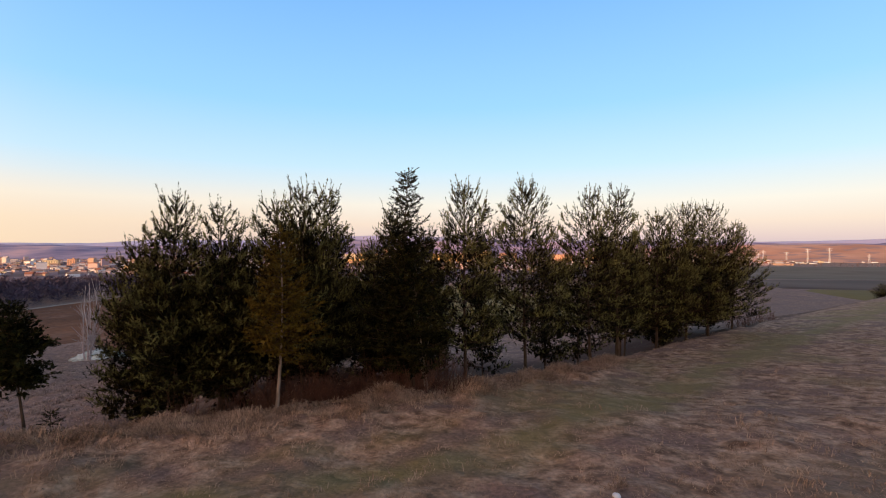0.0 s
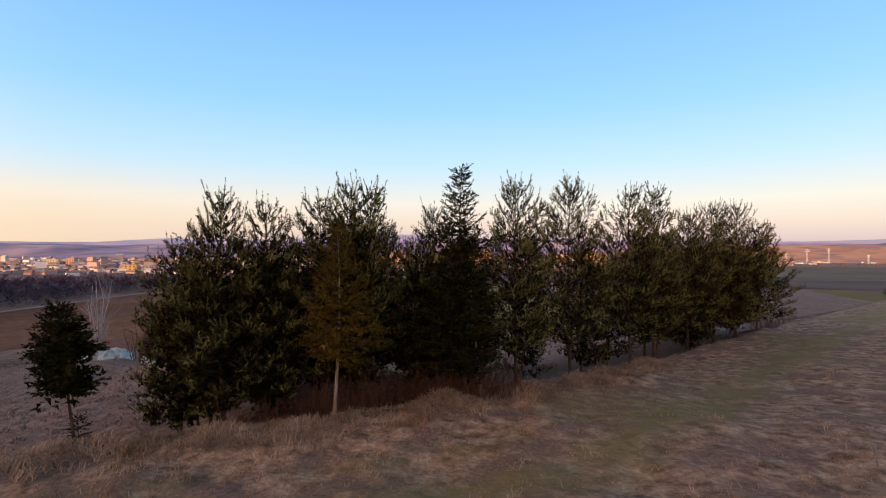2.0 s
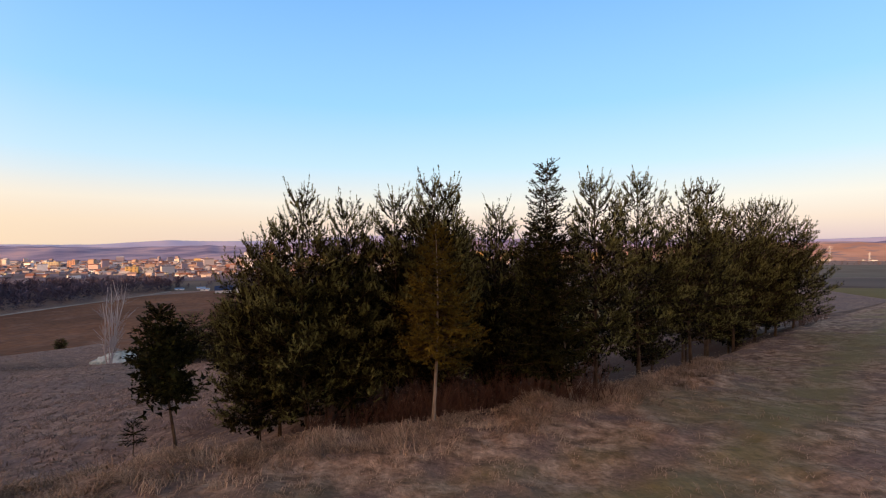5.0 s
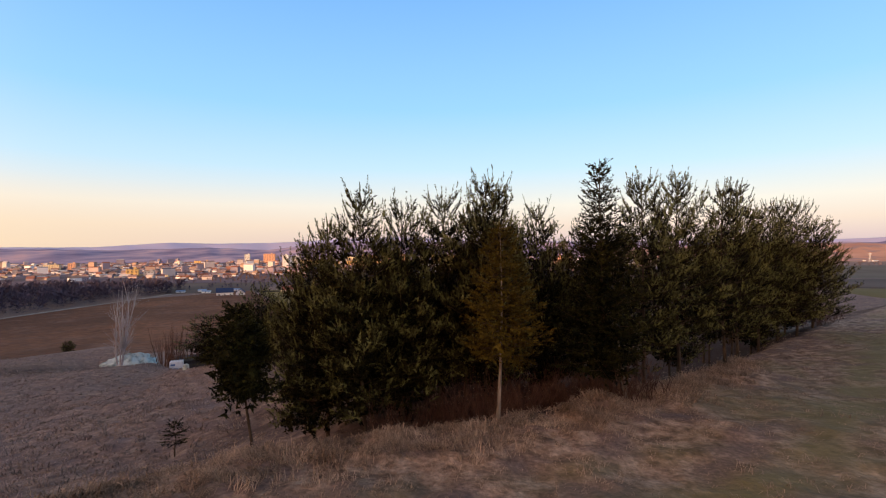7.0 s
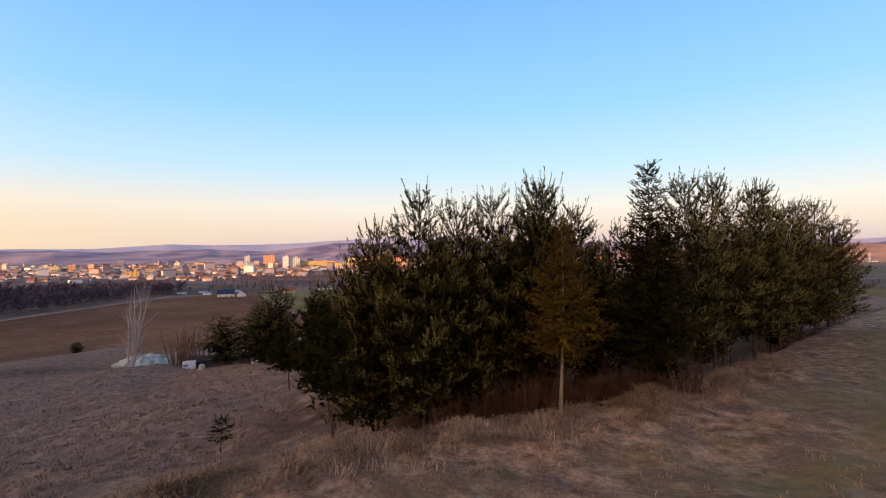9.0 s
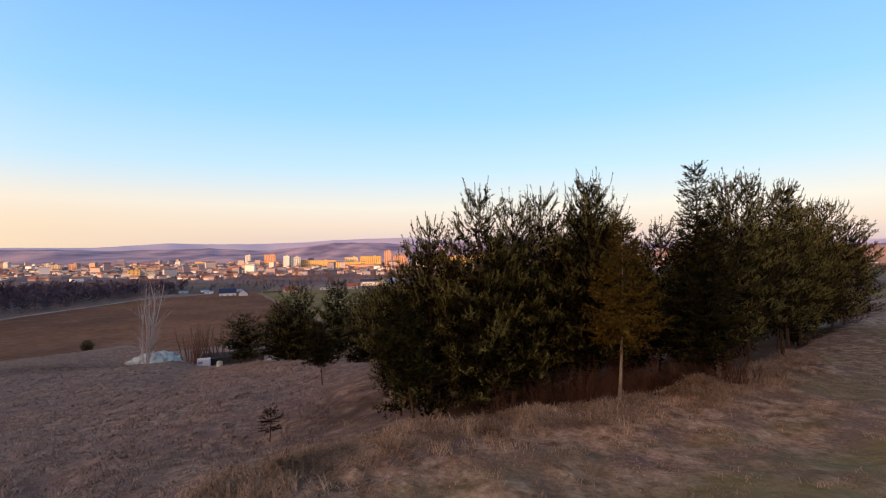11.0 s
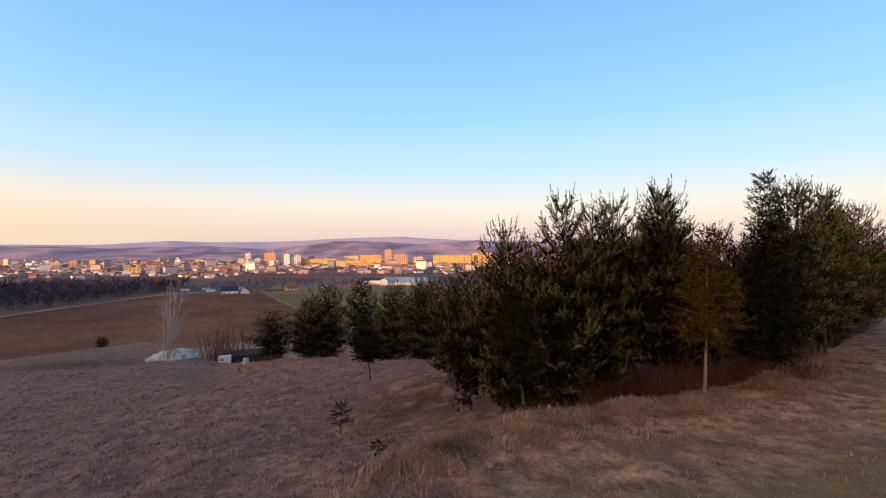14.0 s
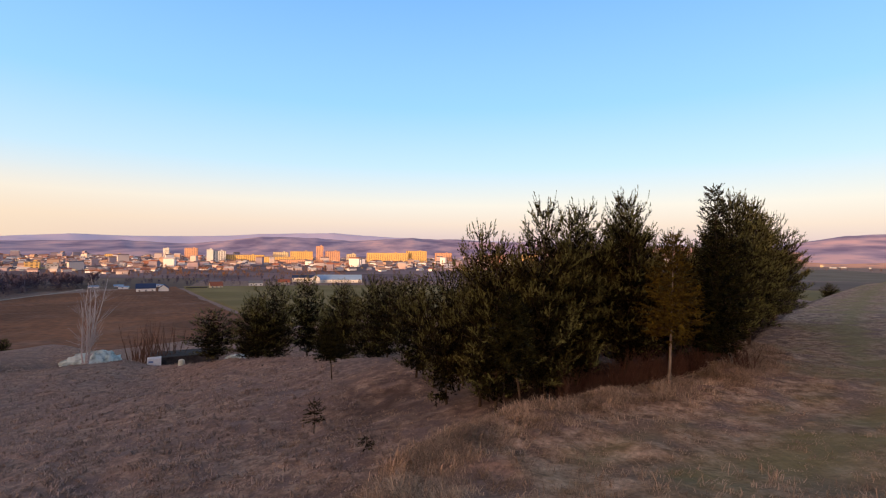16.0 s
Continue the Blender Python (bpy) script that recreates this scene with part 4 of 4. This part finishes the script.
def far_roofs(seed, count):
    """The rest of the town: small gabled blocks, walls and roofs joined."""
    r = np.random.default_rng(seed)
    vs, quads, mats = [], [], []
    for n in range(count):
        y = 800 + 1400 * r.random() ** 0.75
        x = r.uniform(-1.02, 0.72) * y
        if x > -400 and y < 1000:
            continue
        l, w, h, g = r.uniform(8, 20), r.uniform(7, 11), r.uniform(3, 6.5), r.uniform(1.5, 4)
        if r.random() < 0.06:
            h, l = r.uniform(10, 22), r.uniform(12, 26)
        a = r.uniform(-0.6, 1.0)
        c, s = math.cos(a), math.sin(a)
        z = float(height(x, y)) - 0.5
        put = lambda p: (x + c * p[0] - s * p[1], y + s * p[0] + c * p[1], z + p[2])
        k = len(vs)
        vs += [put(p) for p in ((-l / 2, -w / 2, 0), (l / 2, -w / 2, 0), (l / 2, w / 2, 0), (-l / 2, w / 2, 0), (-l / 2, -w / 2, h), (l / 2, -w / 2, h), (l / 2, w / 2, h), (-l / 2, w / 2, h))]
        quads += [(k, k + 1, k + 5, k + 4), (k + 1, k + 2, k + 6, k + 5), (k + 2, k + 3, k + 7, k + 6), (k + 3, k, k + 4, k + 7)]
        mats += [0] * 4
        k = len(vs)
        o = 0.4
        vs += [put(p) for p in ((-l / 2 - o, -w / 2 - o, h - 0.1), (l / 2 + o, -w / 2 - o, h - 0.1), (l / 2 + o, 0, h + g), (-l / 2 - o, 0, h + g), (l / 2 + o, w / 2 + o, h - 0.1), (-l / 2 - o, w / 2 + o, h - 0.1))]
        quads += [(k, k + 1, k + 2, k + 3), (k + 3, k + 2, k + 4, k + 5)]
        mats += [1] * 2
    me = mesh("small_buildings", vs, quads, [MIXED_WALLS, MIXED_ROOFS])
    me.polygons.foreach_set("material_index", np.array(mats, np.int32))
    return tagged(new("small_buildings", me), "many small pale town buildings in evening sun", "buildings", kind="stuff")


def by_island(name, stops):
    """Paint that differs from building to building."""
    m = material(name, [(0.3, (0.5, 0.5, 0.5)), (0.7, (0.6, 0.6, 0.6))], 0.08, 5, 0.9)
    nt = m.node_tree
    geo = nt.nodes.new("ShaderNodeNewGeometry")
    ramp = nt.nodes.new("ShaderNodeValToRGB")
    ramp.color_ramp.interpolation = "CONSTANT"
    while len(ramp.color_ramp.elements) < len(stops):
        ramp.color_ramp.elements.new(0.5)
    for k, (el, c) in enumerate(zip(ramp.color_ramp.elements, stops)):
        el.position, el.color = k / len(stops), (*c, 1)
    nt.links.new(geo.outputs["Random Per Island"], ramp.inputs[0])
    nt.links.new(ramp.outputs[0], nt.nodes["Principled BSDF"].inputs["Base Color"])
    return m


MIXED_WALLS = by_island("mixed_plaster", [(0.62, 0.52, 0.50), (0.78, 0.74, 0.76), (0.45, 0.32, 0.26), (0.28, 0.24, 0.30), (0.6, 0.44, 0.42), (0.36, 0.28, 0.33)])
MIXED_ROOFS = by_island("mixed_roofs", [(0.32, 0.14, 0.1), (0.22, 0.2, 0.23), (0.4, 0.26, 0.2), (0.5, 0.48, 0.5), (0.28, 0.2, 0.2)])
far_roofs(61, 2400)


# ---- masts beyond the right-hand fields ----
def mast(x, y, tall):
    m = new("lattice_mast")
    paths = []
    for sx, sy in ((-1, -1), (1, -1), (1, 1), (-1, 1)):
        paths.append([((2.2 * sx, 2.2 * sy, 0), 0.26), ((0.5 * sx, 0.5 * sy, tall), 0.22)])
    for k in range(8):
        a, b = tall * k / 8, tall * (k + 1) / 8
        wa, wb = 2.2 - 1.7 * k / 8, 2.2 - 1.7 * (k + 1) / 8
        paths += [[((-wa, -wa, a), 0.14), ((wb, -wb, b), 0.14)], [((wa, wa, a), 0.14), ((-wb, wb, b), 0.14)]]
    v, f = tubes(paths, 4)
    mesh_part("frame", mesh("frame", v, f, WHITE), m)
    for h in (0.8, 0.92):
        part("arm", box_bm(tall * 0.4, 0.8, 0.8, 0, (0, 0, tall * h)), WHITE, m)
    return tagged(place(m, x, y), "tall pale lattice mast beyond the fields", "mast", "masts")


for x, y, tall in ((1040, 1560, 40), (1130, 1580, 36), (1215, 1600, 48), (1320, 1640, 52), (1560, 1680, 58), (985, 1500, 34), (1420, 1600, 30)):
    mast(x, y, tall)


# ---- hills ----
def hills(name, near, far, peaks, mat, label, seed, low=-0.1):
    """A range of hills: a ring of ground that climbs from near to a crest and falls away. peaks: degrees from +y, crest's angle above the eye."""
    nr, na = 46, 560
    w = np.radians(np.linspace(-75, 75, na))
    s = np.linspace(0, 1.25, nr)
    r = near + (far - near) * s
    W, R = np.meshgrid(w, r)
    x, y = R * np.sin(W), R * np.cos(W)
    crest = far * np.tan(np.radians(np.interp(np.degrees(w), [p for p, _ in peaks], [q for _, q in peaks]))) + 3
    crest = crest + 9 * waves(w * 2400, 0 * w, 420, seed) + 3 * waves(w * 2400, 0 * w, 90, seed + 1)
    rise = smooth(0, 1, np.minimum(s, 1))[:, None] - 0.6 * smooth(1, 1.25, s)[:, None]
    z = VALLEY - 2 + (crest[None] - VALLEY) * rise + 16 * waves(x, y, 700, seed + 2) * smooth(0.05, 0.4, s)[:, None] * smooth(1.0, 0.7, s)[:, None]
    v = np.dstack([x, y, z]).reshape(-1, 3)
    i, k = np.meshgrid(np.arange(nr - 1), np.arange(na - 1), indexing="ij")
    f = np.stack([i * na + k, i * na + k + 1, (i + 1) * na + k + 1, (i + 1) * na + k], -1).reshape(-1, 4)
    return tagged(new(name, mesh(name, v, f, mat, True)), label, "hills", kind="structure")


hills("hills_near", 2250, 3500, [(-75, 0.3), (-44, 0.35), (-34, 0.35), (-26, 0.5), (-20, 0.2), (-13, 1.1), (-7, 1.1), (-3, 0.8), (4, 1.25), (20, 0.9), (34, 0.6), (42, 0.6), (48, 1.7), (56, 2.2), (75, 1.5)], HILL, "low wooded hills beyond the town, tinted with purple haze", 31)
hills("hills_far", 3600, 4500, [(-75, 0.5), (-44, 0.55), (-36, 0.6), (-30, 1.0), (-25, 0.9), (-18, 1.15), (-10, 1.45), (-5, 1.7), (2, 1.2), (20, 0.9), (34, 0.75), (44, 1.0), (75, 0.8)], FAR_HILL, "far hills at the horizon, pale blue haze in their colour", 41)


# farmland tan with the low sun's orange light put into the colour
SUNLIT_TAN = material("sunlit_farmland", [(0.35, (0.52, 0.26, 0.17)), (0.65, (0.70, 0.40, 0.28))], 0.004, 8, 1.0, second=(0.012, (0.34, 0.24, 0.24), 0.52, 0.66))
hills("hillside_right", 2150, 3150, [(-75, -2.0), (8, -2.0), (16, -0.3), (24, 0.2), (34, 0.5), (41, 0.55), (44, 0.3), (48, 0.2), (56, 0.0), (75, -0.5)], SUNLIT_TAN, "broad tan farmland slope in evening sun", 36)


# ---- dead grass ----
def grass(name, seed, count, spot, tall, mat, label, blades=8, width=0.012, sprawl=0.6):
    r = np.random.default_rng(seed)
    x, y = spot(r, count)
    z = height(x, y) - 0.02
    n = len(x)
    comb = 6.28 * lumps(x + 50, y, 1.3)[:, None] * 2          # each tussock lies its own way
    a = comb + r.normal(size=(n, blades)) * sprawl
    h = tall * (0.35 + 1.1 * lumps(x, y, 0.9)[:, None]) * (0.5 + 0.8 * r.random((n, blades)))
    root = np.stack([x[:, None] + 0.07 * r.normal(size=(n, blades)), y[:, None] + 0.07 * r.normal(size=(n, blades)), z[:, None] + 0 * a], -1)
    side = np.stack([-np.sin(a), np.cos(a), 0 * a], -1) * width
    out = np.stack([np.cos(a), np.sin(a), 0 * a], -1)
    up = np.array([0, 0, 1.0])
    rise = (0.3 + 0.45 * r.random((n, blades)))[..., None]
    mid = root + h[..., None] * (0.45 * out + rise * up)
    tip = mid + h[..., None] * (0.55 * out + (r.random((n, blades)) * 0.5 - 0.3)[..., None] * up)
    v = np.stack([root - side, root + side, mid + side * 0.8, mid - side * 0.8, tip], 2).reshape(-1, 3)
    k = np.arange(n * blades)[:, None] * 5
    f = np.concatenate([k + np.array([[0, 1, 2]]), k + np.array([[0, 2, 3]]), k + np.array([[3, 2, 4]])], 0)
    return tagged(new(name, mesh(name, v, f, mat)), label, "grass", kind="stuff")


def along_edge(r, count):
    s = r.random(count) ** 1.1
    pts = np.array(EDGE[1:9])
    run = np.r_[0, np.cumsum(np.hypot(*np.diff(pts, axis=0).T))]
    q = s * run[-1]
    x, y = np.interp(q, run, pts[:, 0]), np.interp(q, run, pts[:, 1])
    return x + r.normal(size=count) * 0.55, y - 0.25 + r.normal(size=count) * 0.55


def over_meadow(r, count):
    y = 3.0 + 30 * r.random(count) ** 1.7
    x = -4 + (r.random(count) - 0.5) * (14 + 2.1 * y)
    d = edge_distance(x, y)
    keep = (np.abs(d + 4.6) > 1.3) | (r.random(count) < 0.45)
    return x[keep], y[keep]


def lower_meadow(r, count):
    y = 6 + 74 * r.random(count) ** 1.3
    x = -11 - (31 + 0.5 * np.maximum(y - 30, 0)) * r.random(count) - 0.2 * (y - 10)
    keep = edge_distance(x, y) > 2.0
    return x[keep], y[keep]


grass("edge_grass", 51, 3000, along_edge, 0.2, STRAW, "tussocks of dead straw-coloured grass along the bank", 14, 0.007, 1.1)
grass("meadow_grass", 52, 11500, over_meadow, 0.12, STRAW, "short matted dead grass of the meadow", 12, 0.005, 1.4)
grass("lower_grass", 53, 16000, lower_meadow, 0.2, DULL_STRAW, "tufted dead grass of the lower meadow", 7, 0.016, 1.0)
